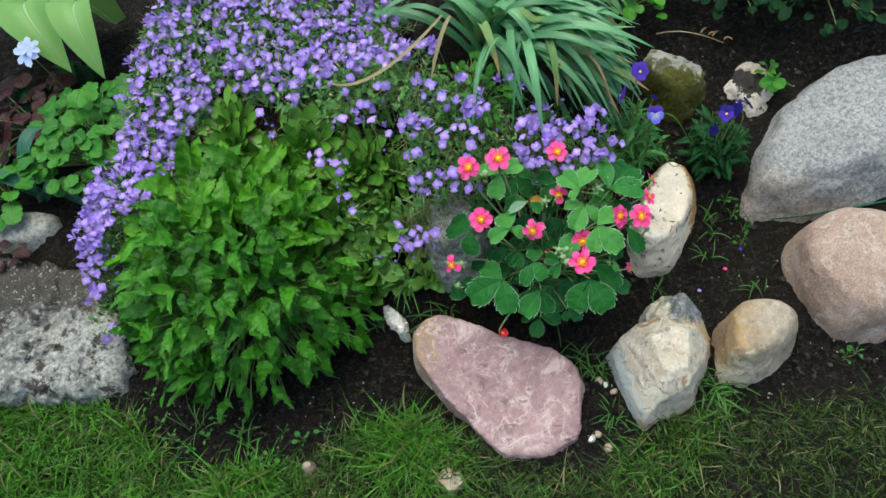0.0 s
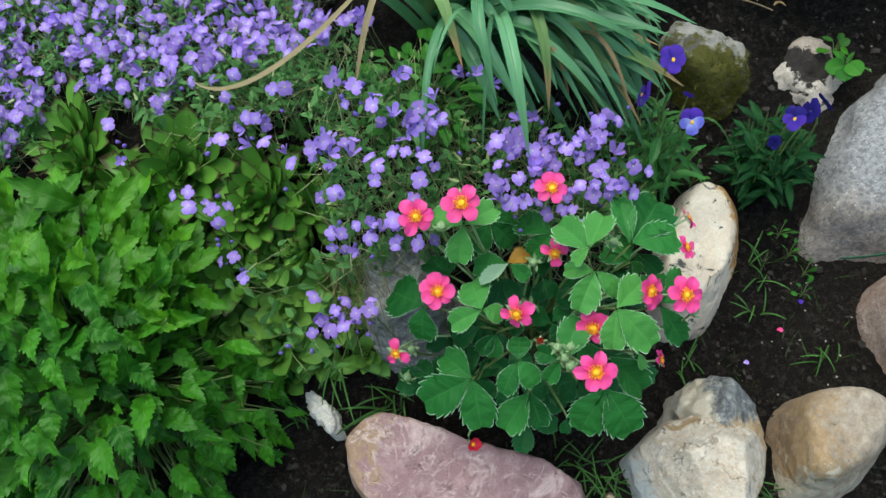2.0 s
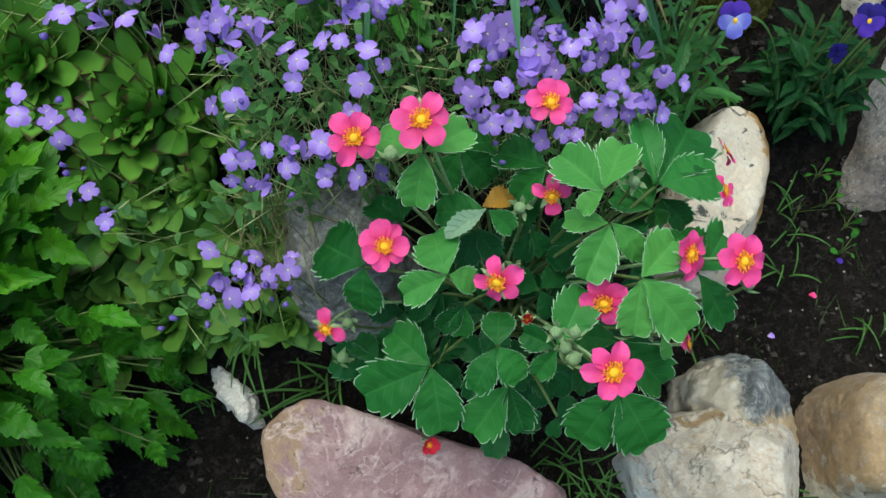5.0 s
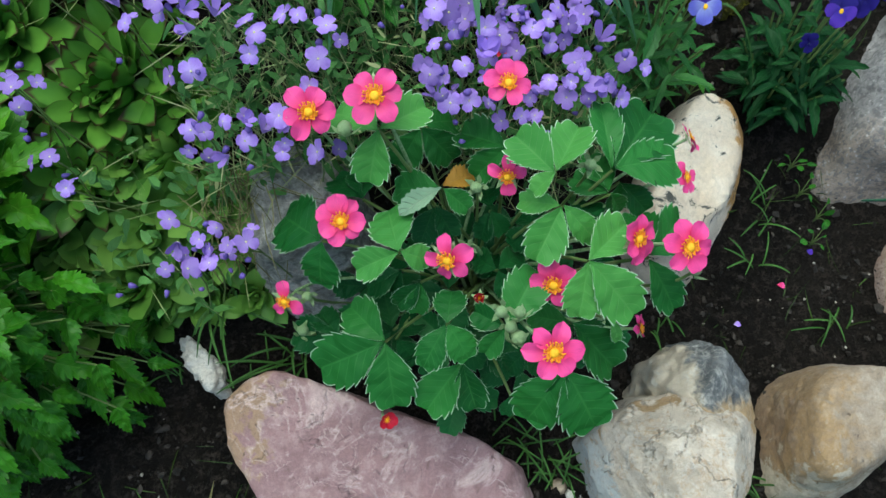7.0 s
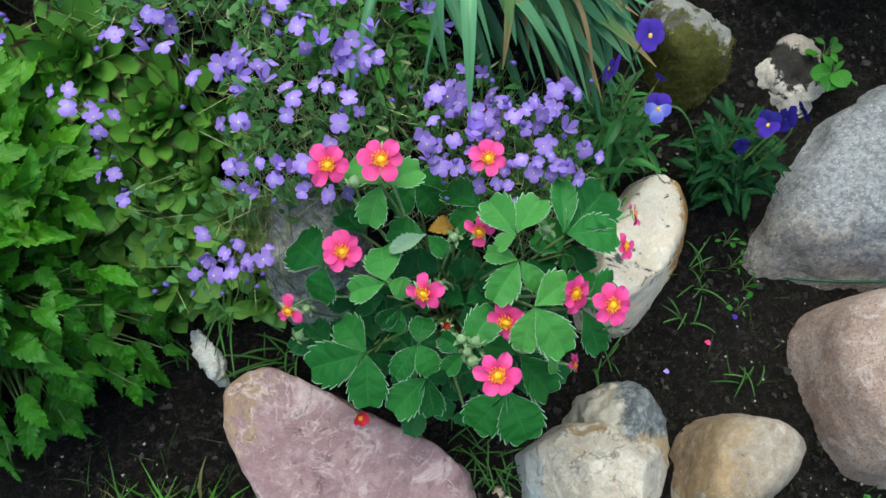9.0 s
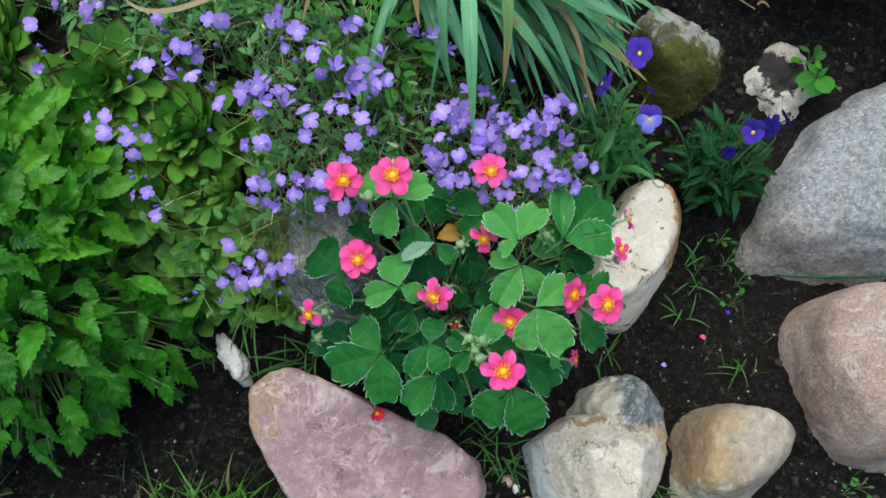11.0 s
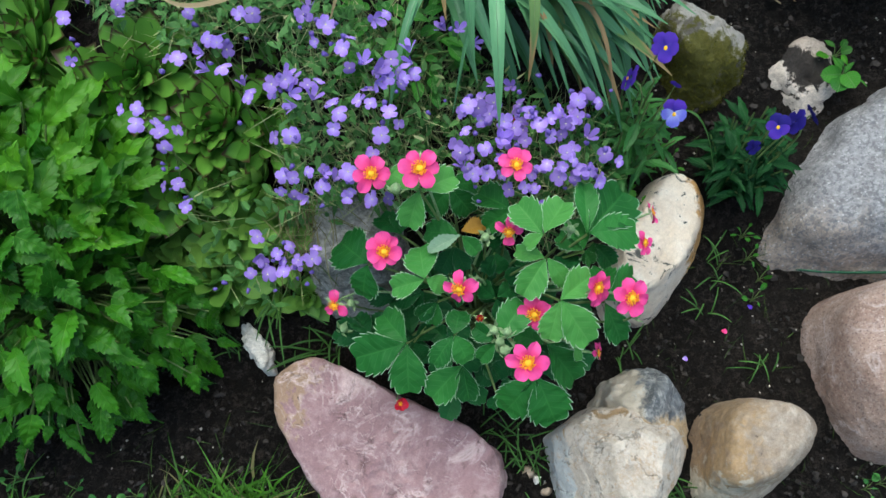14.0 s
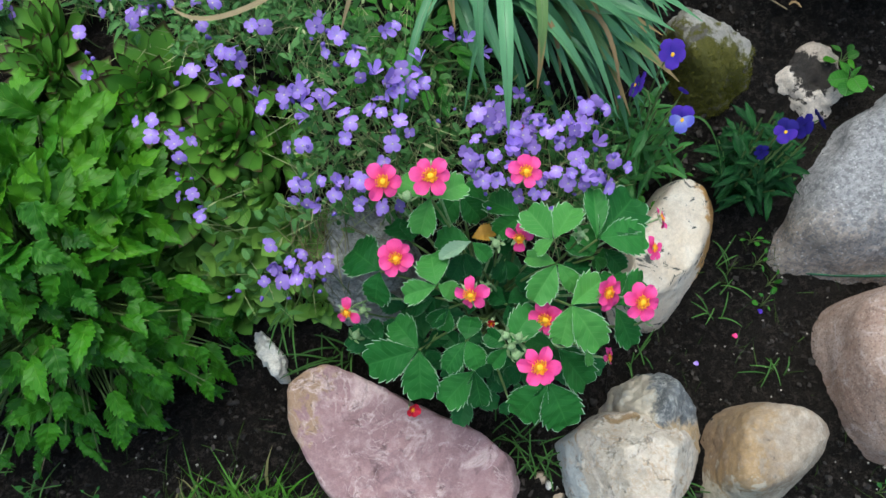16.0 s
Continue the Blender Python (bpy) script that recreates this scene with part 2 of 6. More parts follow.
M_HOSTA = leaf_material("broad_pale_leaf", (0.10, 0.24, 0.045), (0.20, 0.36, 0.10), (0.42, 0.55, 0.3), rough=0.38, sides=0, vein_gain=0.6)
M_BLUEGREEN = leaf_material("bluegreen_leaf", (0.03, 0.11, 0.07), (0.08, 0.2, 0.13), (0.15, 0.28, 0.2), rough=0.5, sides=0)
M_LOBED = leaf_material("lobed_leaf", (0.014, 0.10, 0.008), (0.065, 0.235, 0.020), (0.2, 0.36, 0.12), rough=0.5)
M_MAROON = leaf_material("maroon_leaf", (0.016, 0.005, 0.006), (0.045, 0.009, 0.010), (0.16, 0.04, 0.04), rough=0.5)
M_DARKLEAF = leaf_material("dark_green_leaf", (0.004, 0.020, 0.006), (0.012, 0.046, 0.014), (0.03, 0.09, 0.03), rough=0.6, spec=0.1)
M_SMALL = leaf_material("aubrieta_leaf", (0.014, 0.070, 0.012), (0.125, 0.295, 0.07), (0.2, 0.3, 0.12), rough=0.55, vein_gain=0.2, joined=True)
M_WIRE = leaf_material("aubrieta_stem", (0.14, 0.22, 0.06), (0.44, 0.46, 0.22), (0.2, 0.2, 0.1), rough=0.6, vein_gain=0.0, joined=True)
M_GRASS = leaf_material("grass_blade", (0.003, 0.018, 0.002), (0.09, 0.25, 0.019), (0.2, 0.3, 0.08), rough=0.45, sides=0, vein_gain=0.2, joined=True)
M_MOSS = leaf_material("olive_moss", (0.018, 0.020, 0.004), (0.115, 0.11, 0.014), (0.1, 0.1, 0.02), rough=0.8, sides=0, vein_gain=0.0, joined=True, spec=0.1)
# olive blades, their colour also darkened for the shade on the lawn's right
M_GRASS_SHADED_OLIVE = leaf_material("shaded_olive_grass_blade", (0.003, 0.010, 0.0015), (0.048, 0.092, 0.010), (0.1, 0.16, 0.04), rough=0.5, sides=0, vein_gain=0.2, joined=True)
M_GRASS_DRY = leaf_material("faded_grass_blade", (0.06, 0.065, 0.02), (0.22, 0.20, 0.085), (0.3, 0.28, 0.14), rough=0.6, sides=0, joined=True)

M_PINK = petal_material("pink_petal", (0.80, 0.03, 0.15), (0.95, 0.085, 0.35), lines=0.25, depth=0.2)
M_RED = petal_material("crimson_petal", (0.62, 0.03, 0.06), (0.72, 0.02, 0.06))
M_LILAC = petal_material("lilac_petal", (0.55, 0.40, 0.86), (0.41, 0.245, 0.80), lines=0.35, depth=0.75)
M_BUD = petal_material("violet_bud", (0.20, 0.13, 0.50), (0.30, 0.19, 0.66), joined=True, depth=0.4)
M_INDIGO = petal_material("indigo_petal", (0.05, 0.025, 0.36), (0.10, 0.035, 0.46), rough=0.6)
M_NAVY = petal_material("dark_blue_petal", (0.015, 0.010, 0.16), (0.025, 0.014, 0.22), rough=0.65)
M_SKY = petal_material("pale_blue_petal", (0.45, 0.5, 0.9), (0.2, 0.2, 0.8), lines=0.3)
M_STAR = petal_material("ice_blue_petal", (0.5, 0.56, 0.9), (0.55, 0.63, 0.92))
M_YELLOW = plain_material("yellow_pistil", (0.93, 0.42, 0.01), (0.97, 0.60, 0.03), 9.0, 0.7, 0.2, 0.0005)
M_ANTHER = plain_material("orange_anther", (0.90, 0.24, 0.01), (0.95, 0.46, 0.02), 9.0, 0.7, 0.1, 0.0003)
M_THROAT = plain_material("pale_yellow_throat", (0.7, 0.65, 0.2), (0.85, 0.85, 0.5), 900.0, 0.7)
M_CALYX = plain_material("hairy_green_bud", (0.20, 0.36, 0.12), (0.46, 0.60, 0.32), 500.0, 0.7, 0.8, 0.001)


# ---- building helpers ----
WORLD = {}
UP = Vector((0, 0, 1))
rng = np.random.default_rng(11)
R = random.Random(5)


def thing(name, m=None, label="", category="", group="", kind="", data=None):
    ob = new(name, data)
    ob.matrix_basis = m or Matrix()
    WORLD[ob] = m or Matrix()
    return tagged(ob, label, category, group, kind)


def part(name, mesh, material, parent, label="", m=None, kind=""):
    """Links a mesh or bmesh as one part of a thing or of another part; m is its pose in the world."""
    if isinstance(mesh, bmesh.types.BMesh):
        data = bpy.data.meshes.new(name)
        mesh.to_mesh(data)
        mesh.free()
        mesh = data
    if material and not mesh.materials:
        mesh.materials.append(material)
    ob = new(name, mesh)
    m = m if m is not None else WORLD[parent]
    ob.parent = parent
    ob.matrix_basis = WORLD[parent].inverted() @ m
    WORLD[ob] = m
    return tagged(ob, label, kind=kind)


def mesh_of(name, verts, faces, uvs=None, mats=(), face_mats=None, smooth=True):
    data = bpy.data.meshes.new(name)
    data.from_pydata([tuple(v) for v in verts], [], [tuple(f) for f in faces])
    if uvs is not None:
        layer = data.uv_layers.new(name="UVMap")
        idx = np.zeros(len(data.loops), dtype=np.int32)
        data.loops.foreach_get("vertex_index", idx)
        layer.data.foreach_set("uv", np.asarray(uvs, dtype=np.float32)[idx].ravel())
    for m in mats:
        data.materials.append(m)
    if face_mats is not None:
        data.polygons.foreach_set("material_index", np.asarray(face_mats, dtype=np.int32))
    if smooth:
        data.polygons.foreach_set("use_smooth", np.ones(len(data.polygons), dtype=bool))
    data.update()
    return data


def frame_of(base, way, up=UP, size=1.0, spin=0.0, flat=1.0):
    """A pose at base with y along way and z as near to up as can be."""
    y = Vector(way).normalized()
    z = Vector(up) - y * y.dot(Vector(up))
    if z.length < 1e-4:
        z = Vector((1, 0, 0)) - y * y.x
    z.normalize()
    x = y.cross(z)
    rot = Matrix((x, y, z)).transposed().to_4x4()
    return Matrix.Translation(base) @ rot @ Matrix.Rotation(spin, 4, "Y") @ Matrix.Diagonal((size * flat, size, size, 1))


def facing(at, normal, spin=0.0, size=1.0):
    """A pose at a place with z along normal."""
    q = Vector(normal).to_track_quat("Z", "Y").to_matrix().to_4x4()
    return Matrix.Translation(at) @ q @ Matrix.Rotation(spin, 4, "Z") @ Matrix.Diagonal((size, size, size, 1))


def tilt(azimuth, lean):
    """The unit vector that leans by lean degrees from upright towards azimuth."""
    a, b = radians(azimuth), radians(lean)
    return Vector((math.cos(a) * math.sin(b), math.sin(a) * math.sin(b), math.cos(b)))


def bend(a, b, c, n):
    """n + 1 points of a curve from a by b to c."""
    a, b, c = Vector(a), Vector(b), Vector(c)
    return [a * (1 - t) ** 2 + b * 2 * t * (1 - t) + c * t * t for t in (i / n for i in range(n + 1))]


def tube(points, r0, r1, sides=5):
    verts, faces = [], []
    n = len(points)
    for i, p in enumerate(points):
        d = (points[min(i + 1, n - 1)] - points[max(i - 1, 0)]).normalized()
        a = d.orthogonal().normalized()
        b = d.cross(a)
        r = r0 + (r1 - r0) * i / (n - 1)
        for k in range(sides):
            t = 2 * math.pi * k / sides
            verts.append(p + a * r * math.cos(t) + b * r * math.sin(t))
    for i in range(n - 1):
        for k in range(sides):
            k2 = (k + 1) % sides
            faces.append((i * sides + k, i * sides + k2, (i + 1) * sides + k2, (i + 1) * sides + k))
    return verts, faces


def joined(pieces):
    verts, faces = [], []
    for v, f in pieces:
        o = len(verts)
        verts += list(v)
        faces += [tuple(i + o for i in q) for q in f]
    return verts, faces


def step(a, b, x):
    t = np.clip((x - a) / (b - a), 0, 1)
    return t * t * (3 - 2 * t)


def soil(x, y):
    """Height of the bed: flat in front, a raised bank behind the edging stones."""
    x, y = np.asarray(x, dtype=float), np.asarray(y, dtype=float)
    bank = np.interp(y, (-0.15, -0.09, -0.05, 0.03, 0.1, 0.3, 1.5), (0, 0.05, 0.09, 0.155, 0.19, 0.19, 0.05))
    right = np.interp(y, (-0.1, 0.03, 0.15, 0.27, 0.5, 1.5), (0, 0.045, 0.085, 0.115, 0.13, 0.05))
    left = np.interp(y, (-0.16, -0.05, 0.1, 0.4, 1.5), (0, 0.05, 0.085, 0.13, 0.05))
    w = step(0.0, 0.24, x)
    v = 1 - step(-0.52, -0.42, x)
    h = bank * (1 - w) + right * w
    return h * (1 - v) + left * v


def ground_z(x, y):
    return float(soil(x, y))


def lawn_edge(x):
    return np.interp(x, (-1.5, -0.69, -0.5, -0.38, -0.21, -0.16, -0.05, 0.03, 0.18, 0.21, 0.33, 0.44, 0.57, 1.5),
                     (-0.16, -0.17, -0.21, -0.33, -0.325, -0.295, -0.28, -0.33, -0.39, -0.36, -0.318, -0.330, -0.322, -0.36))


# ---- ground ----
def lump_at(x, y):
    if abs(x) >= 0.82 or abs(y) >= 0.52:
        return 0.0
    p = Vector((x, y, 0))
    return 0.010 * noise.noise(p * 14) + 0.005 * noise.noise(p * 45) + 0.005 * noise.noise(p * 95) + 0.003 * noise.noise(p * 210)


def build_ground():
    near = np.arange(-0.8, 0.8001, 0.0045)
    far = np.array([1.0, 1.3, 1.8, 2.6, 4, 7, 12, 20, 35, 60])
    xs = np.concatenate((-far[::-1], near, far))
    ny = np.arange(-0.45, 0.5001, 0.0045)
    ys = np.concatenate((-far[::-1], ny, far))
    X, Y = np.meshgrid(xs, ys)
    Z = soil(X, Y)
    lump = np.array([lump_at(a, b) for a, b in zip(X.ravel(), Y.ravel())]).reshape(X.shape)
    Z = Z + lump
    n, m = X.shape
    idx = np.arange(n * m).reshape(n, m)
    faces = np.stack((idx[:-1, :-1], idx[:-1, 1:], idx[1:, 1:], idx[1:, :-1]), -1).reshape(-1, 4)
    data = mesh_of("ground", np.stack((X, Y, Z), -1).reshape(-1, 3).tolist(), faces.tolist(), mats=(M_SOIL,))
    thing("ground", None, "dark damp crumbly garden soil rising behind stones", "soil", kind="structure", data=data)


def scatter_clods():
    bm = bmesh.new()
    bmesh.ops.create_icosphere(bm, subdivisions=1, radius=1)
    v0 = np.array([v.co[:] for v in bm.verts])
    f0 = np.array([[v.index for v in f.verts] for f in bm.faces])
    bm.free()
    n = 30000
    x, y = rng.uniform(-0.72, 0.72, n), rng.uniform(-0.42, 0.42, n)
    keep = y > lawn_edge(x) - 0.02
    x, y = x[keep], y[keep]
    r = 0.0006 + 0.0030 * rng.random(len(x)) ** 6
    z = soil(x, y) + r * 0.3
    s = r[:, None, None] * (v0[None] * rng.uniform(0.35, 1.45, (len(x), len(v0), 1))) * rng.uniform(0.6, 1.4, (len(x), 1, 3))
    s[..., 2] *= 0.75
    verts = (s + np.stack((x, y, z), -1)[:, None]).reshape(-1, 3)
    faces = (f0[None] + (np.arange(len(x)) * len(v0))[:, None, None]).reshape(-1, 3)
    data = mesh_of("soil_crumbs", verts.tolist(), faces.tolist(), mats=(M_CLOD,), smooth=False)
    thing("soil_crumbs", None, "loose dark crumbs of damp soil", "soil", kind="stuff", data=data)


# ---- stones ----
def stone(name, at, outline, top, label, material, top_tilt=(0, 0), wall=0.25, sharp=9.0, rough=(0.006, 0.002), cuts=(), seed=1, detail=6, grit=1.0, depth=0.06, category="stone", group="", parent=None):
    """A stone cut by planes: the walls stand on the outline (metres, round its middle), the top lies top above it."""
    planes = []
    k = len(outline)
    area = sum(outline[i][0] * outline[(i + 1) % k][1] - outline[(i + 1) % k][0] * outline[i][1] for i in range(k))
    for i in range(k):
        a, b = outline[i], outline[(i + 1) % k]
        n = Vector((b[1] - a[1], a[0] - b[0], 0)).normalized() * (1 if area > 0 else -1)
        h = n.x * a[0] + n.y * a[1]
        n3 = Vector((n.x, n.y, wall)).normalized()
        planes.append((n3, max(0.006, h * n3.xy.length)))
    planes.append((Vector((top_tilt[0], top_tilt[1], 1)).normalized(), top))
    planes.append((Vector((0, 0, -1)), depth))
    for n, h in cuts:
        planes.append((Vector(n).normalized(), h))
    bm = bmesh.new()
    bmesh.ops.create_icosphere(bm, subdivisions=detail, radius=1)
    d = np.array([v.co[:] for v in bm.verts])
    d /= np.linalg.norm(d, axis=1)[:, None]
    total = np.zeros(len(d))
    for n, h in planes:
        total += (np.maximum(0, d @ np.array(n[:])) / h) ** sharp
    radius = total ** (-1 / sharp)
    pts = d * radius[:, None]
    shift = Vector((seed * 3.7, seed * 1.9, seed * 0.6))
    for v, p, u in zip(bm.verts, pts, d):
        q = Vector(p) + shift
        k = rough[0] * noise.noise(q * 22 * grit) + rough[1] * noise.noise(q * 75 * grit) + rough[1] * 0.5 * noise.noise(q * 210 * grit) + 0.00025 * noise.noise(q * 500)
        v.co = Vector(p) + Vector(u) * k
    for f in bm.faces:
        f.smooth = True
    data = bpy.data.meshes.new(name)
    bm.to_mesh(data)
    bm.free()
    data.materials.append(material)
    if parent:
        return part(name, data, None, parent, label, m=Matrix.Translation(at))
    return thing(name, Matrix.Translation(at), label, category, group, data=data)


def about(cx, cy, *pts):
    return [(x - cx, y - cy) for x, y in pts]


GROWN = {}


def build_stones():
    pink = rock_material("rose_quartzite", (0.25, 0.145, 0.15), (0.37, 0.222, 0.222), (0.49, 0.345, 0.33), grain_gain=0.3, big=11.0, fine=70.0, patch=(0.30, 0.17, 0.09), patch_scale=9.0,
                         patch_at=0.64, vein=(0.68, 0.53, 0.50), rough=0.62, crack=0.2, relief=0.003, side=(((-1, 0.3, 0), 0.088, 0.106, (0.33, 0.215, 0.14)),))
    cream = rock_material("cream_flint", (0.44, 0.37, 0.29), (0.66, 0.58, 0.48), (0.80, 0.75, 0.67), fray=0.04, grain_gain=0.25, big=22.0, fine=90.0, vein=(0.46, 0.31, 0.18), crack=0.6, rough=0.66, relief=0.003, grime=0.5, patch=(0.30, 0.20, 0.10), patch_scale=22.0, patch_at=0.585,
                          side=(((-0.95, -0.10, -0.25), 0.040, 0.046, (0.46, 0.47, 0.45)),))
    glassy = rock_material("grey_flint", (0.07, 0.075, 0.08), (0.13, 0.135, 0.14), (0.26, 0.26, 0.25), fray=0.025, grain_gain=0.25, big=20.0, fine=60.0, vein=(0.50, 0.49, 0.45), rough=0.42, relief=0.003,
                           side=(((-1, 0.15, 0.1), 0.016, 0.024, (0.50, 0.43, 0.33)), ((0.2, -1, 0), 0.022, 0.03, (0.42, 0.30, 0.17))))
    tan = rock_material("tan_cobble", (0.30, 0.225, 0.16), (0.46, 0.375, 0.285), (0.62, 0.55, 0.46), fray=0.13, grain_gain=0.35, big=12.0, fine=90.0, rough=0.6, relief=0.004, mottle=0.25, patch=(0.36, 0.28, 0.20), patch_scale=34.0, patch_at=0.575,
                        side=(((-1, 0.1, 0), -0.016, 0.042, (0.38, 0.25, 0.125)), ((-1, 0.35, -0.3), 0.020, 0.056, (0.29, 0.205, 0.135)), ((-0.3, -1, -0.3), 0.035, 0.045, (0.50, 0.43, 0.33))))
    rosy = rock_material("rosy_granite", (0.29, 0.185, 0.14), (0.43, 0.305, 0.24), (0.55, 0.44, 0.37), big=10.0, fine=260.0, specks=(0.19, 0.12, 0.095), speck_scale=520.0, vein=(0.60, 0.50, 0.46), grime=0.3, rough=0.68, relief=0.0035, mottle=0.16)
    grey = rock_material("grey_granite", (0.25, 0.24, 0.24), (0.36, 0.345, 0.34), (0.49, 0.47, 0.46), big=7.0, fine=240.0, specks=(0.17, 0.17, 0.175), speck_scale=300.0, mottle=0.6, grime=0.2, rough=0.75, relief=0.004,
                         side=(((-0.6, -1, -0.2), 0.08, 0.14, (0.33, 0.27, 0.225)), ((-0.1, 1, -0.5), 0.07, 0.13, (0.25, 0.215, 0.19))))
    white = rock_material("chalky_flint", (0.62, 0.50, 0.37), (0.78, 0.67, 0.53), (0.85, 0.78, 0.67), fray=0.06, grain_gain=0.25, big=16.0, fine=45.0, patch=(0.07, 0.07, 0.06), patch_scale=62.0, patch_at=0.575, rough=0.72, grime=0.2,
                          side=(((0.9, 0.35, -0.35), 0.027, 0.040, (0.47, 0.26, 0.09)),))
    dull = rock_material("lichened_grey_stone", (0.27, 0.26, 0.235), (0.42, 0.405, 0.37), (0.60, 0.58, 0.53), big=14.0, fine=110.0, mottle=0.55, grain_gain=0.6, rough=0.9, relief=0.008)
    mossy = rock_material("mossy_stone", (0.24, 0.22, 0.19), (0.36, 0.33, 0.29), (0.45, 0.43, 0.39), big=14.0, fine=160.0, patch=(0.12, 0.105, 0.085), patch_scale=24.0, patch_at=0.56, rough=0.85, relief=0.006,
                          side=(((-0.45, -1, -0.5), -0.044, -0.020, (0.085, 0.08, 0.012)),))
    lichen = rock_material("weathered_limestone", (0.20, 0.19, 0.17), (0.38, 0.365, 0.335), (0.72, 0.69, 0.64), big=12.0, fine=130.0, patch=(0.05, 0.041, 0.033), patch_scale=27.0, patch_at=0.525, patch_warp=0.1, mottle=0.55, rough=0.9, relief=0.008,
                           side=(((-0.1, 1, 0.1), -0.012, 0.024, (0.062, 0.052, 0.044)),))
    pale = (0.58, 0.50, 0.42)
    chip = rock_material("soiled_flint", (0.022, 0.018, 0.015), (0.034, 0.027, 0.022), (0.06, 0.05, 0.042), big=25.0, fine=120.0, fray=0.035, grain_gain=0.6, rough=0.85, relief=0.005,
                         side=(((0.5, 1, 0), 0.020, 0.026, (0.46, 0.38, 0.31)), ((0.3, -1, 0), 0.016, 0.021, pale), ((-1, -0.35, 0), 0.022, 0.027, pale)))

    g = "edging stones of the flower bed"
    stone("edging_stone", (0.063, -0.24, 0.008), about(0.063, -0.24, (-0.047, -0.160), (-0.012, -0.139), (0.012, -0.141), (0.075, -0.172), (0.14, -0.202), (0.172, -0.225), (0.178, -0.255), (0.160, -0.322), (0.114, -0.342), (0.06, -0.333), (0.0, -0.268), (-0.048, -0.200)),
          0.034, "flat rose-pink quartzite slab with pale veins", pink, top_tilt=(0.05, -0.30), wall=0.10, sharp=38, rough=(0.006, 0.0025), seed=1, group=g)
    flint = stone("edging_stone", (0.285, -0.235, 0.035), about(0.285, -0.235, (0.222, -0.213), (0.256, -0.188), (0.296, -0.182), (0.332, -0.202), (0.347, -0.222), (0.338, -0.246), (0.308, -0.290), (0.247, -0.313), (0.229, -0.263)),
          0.056, "angular cream flint with a grey glassy flank", cream, top_tilt=(0.02, -0.12), wall=0.16, sharp=90, rough=(0.0045, 0.0016), cuts=(((-1, -0.25, 0.7), 0.046), ((0.9, -0.25, 0.55), 0.050), ((0.15, -0.9, 0.7), 0.062), ((0.55, 0.75, 0.75), 0.054), ((-0.55, -0.7, 0.9), 0.060), ((-0.35, 0.75, 0.9), 0.052)), seed=2, group=g)
    stone("nodule", (0.316, -0.176, 0.020), about(0.316, -0.176, (0.268, -0.180), (0.280, -0.158), (0.300, -0.146), (0.331, -0.148), (0.347, -0.170), (0.357, -0.200), (0.350, -0.225), (0.29, -0.222)),
          0.056, "grey glassy flint nodule with a tan crust", glassy, top_tilt=(0.2, 0.12), wall=0.22, sharp=40, rough=(0.008, 0.004), cuts=(((0.8, -0.2, 0.8), 0.044), ((-0.5, 0.6, 0.8), 0.042)), seed=15, group="", parent=flint)
    stone("edging_stone", (0.412, -0.220, 0.022), about(0.412, -0.220, (0.358, -0.228), (0.366, -0.194), (0.390, -0.174), (0.43, -0.170), (0.463, -0.181), (0.474, -0.208), (0.441, -0.250), (0.390, -0.275), (0.353, -0.259)),
          0.050, "rounded tan cobble with an orange-brown stain", tan, top_tilt=(0.25, -0.15), wall=0.2, sharp=8, rough=(0.005, 0.0015), seed=3, group=g)
    stone("edging_stone", (0.562, -0.137, 0.01), about(0.56, -0.14, (0.477, -0.10), (0.496, -0.064), (0.54, -0.05), (0.61, -0.05), (0.655, -0.10), (0.655, -0.18), (0.60, -0.237), (0.535, -0.247), (0.503, -0.234), (0.486, -0.203), (0.477, -0.155)),
          0.075, "smooth rosy-brown granite boulder", rosy, wall=0.15, sharp=6, rough=(0.005, 0.001), seed=4, group=g)
    stone("edging_stone", (0.595, 0.055, 0.035), about(0.595, 0.055, (0.440, -0.018), (0.444, 0.008), (0.462, 0.045), (0.485, 0.090), (0.520, 0.132), (0.575, 0.163), (0.64, 0.184), (0.71, 0.18), (0.76, 0.08), (0.70, -0.02), (0.62, -0.042), (0.53, -0.047), (0.465, -0.038)),
          0.080, "large speckled grey granite boulder", grey, top_tilt=(-0.12, -0.15), wall=0.33, sharp=13, rough=(0.010, 0.002), seed=5, detail=6, group=g)
    stone("edging_stone", (0.335, -0.035, 0.050), about(0.335, -0.035, (0.331, 0.046), (0.362, 0.053), (0.385, 0.035), (0.386, 0.005), (0.374, -0.025), (0.350, -0.058), (0.320, -0.084), (0.293, -0.086), (0.278, -0.06), (0.288, -0.02)),
          0.030, "pale chalky flint with dark flecks and a rusty rim", white, top_tilt=(0.30, -0.26), wall=0.25, sharp=11, rough=(0.007, 0.002), seed=6, group=g)
    stone("edging_stone", (0.03, -0.055, 0.088), about(0.03, -0.055, (-0.003, -0.02), (0.012, 0.0), (0.06, -0.0), (0.082, -0.03), (0.075, -0.08), (0.038, -0.100), (-0.002, -0.093), (-0.010, -0.06)),
          0.072, "rough grey stone under the strawberry leaves", dull, top_tilt=(0.1, -0.25), wall=0.15, sharp=12, rough=(0.010, 0.005), seed=7, depth=0.1, group=g)
    GROWN["mossy"] = stone("edging_stone", (0.391, 0.171, 0.075), about(0.388, 0.160, (0.325, 0.165), (0.338, 0.214), (0.362, 0.209), (0.40, 0.189), (0.440, 0.166), (0.426, 0.138), (0.388, 0.112), (0.350, 0.122)),
          0.055, "grey stone with a thick green moss flank", mossy, top_tilt=(0.38, -0.22), wall=0.2, sharp=20, rough=(0.009, 0.004), seed=8, group=g)
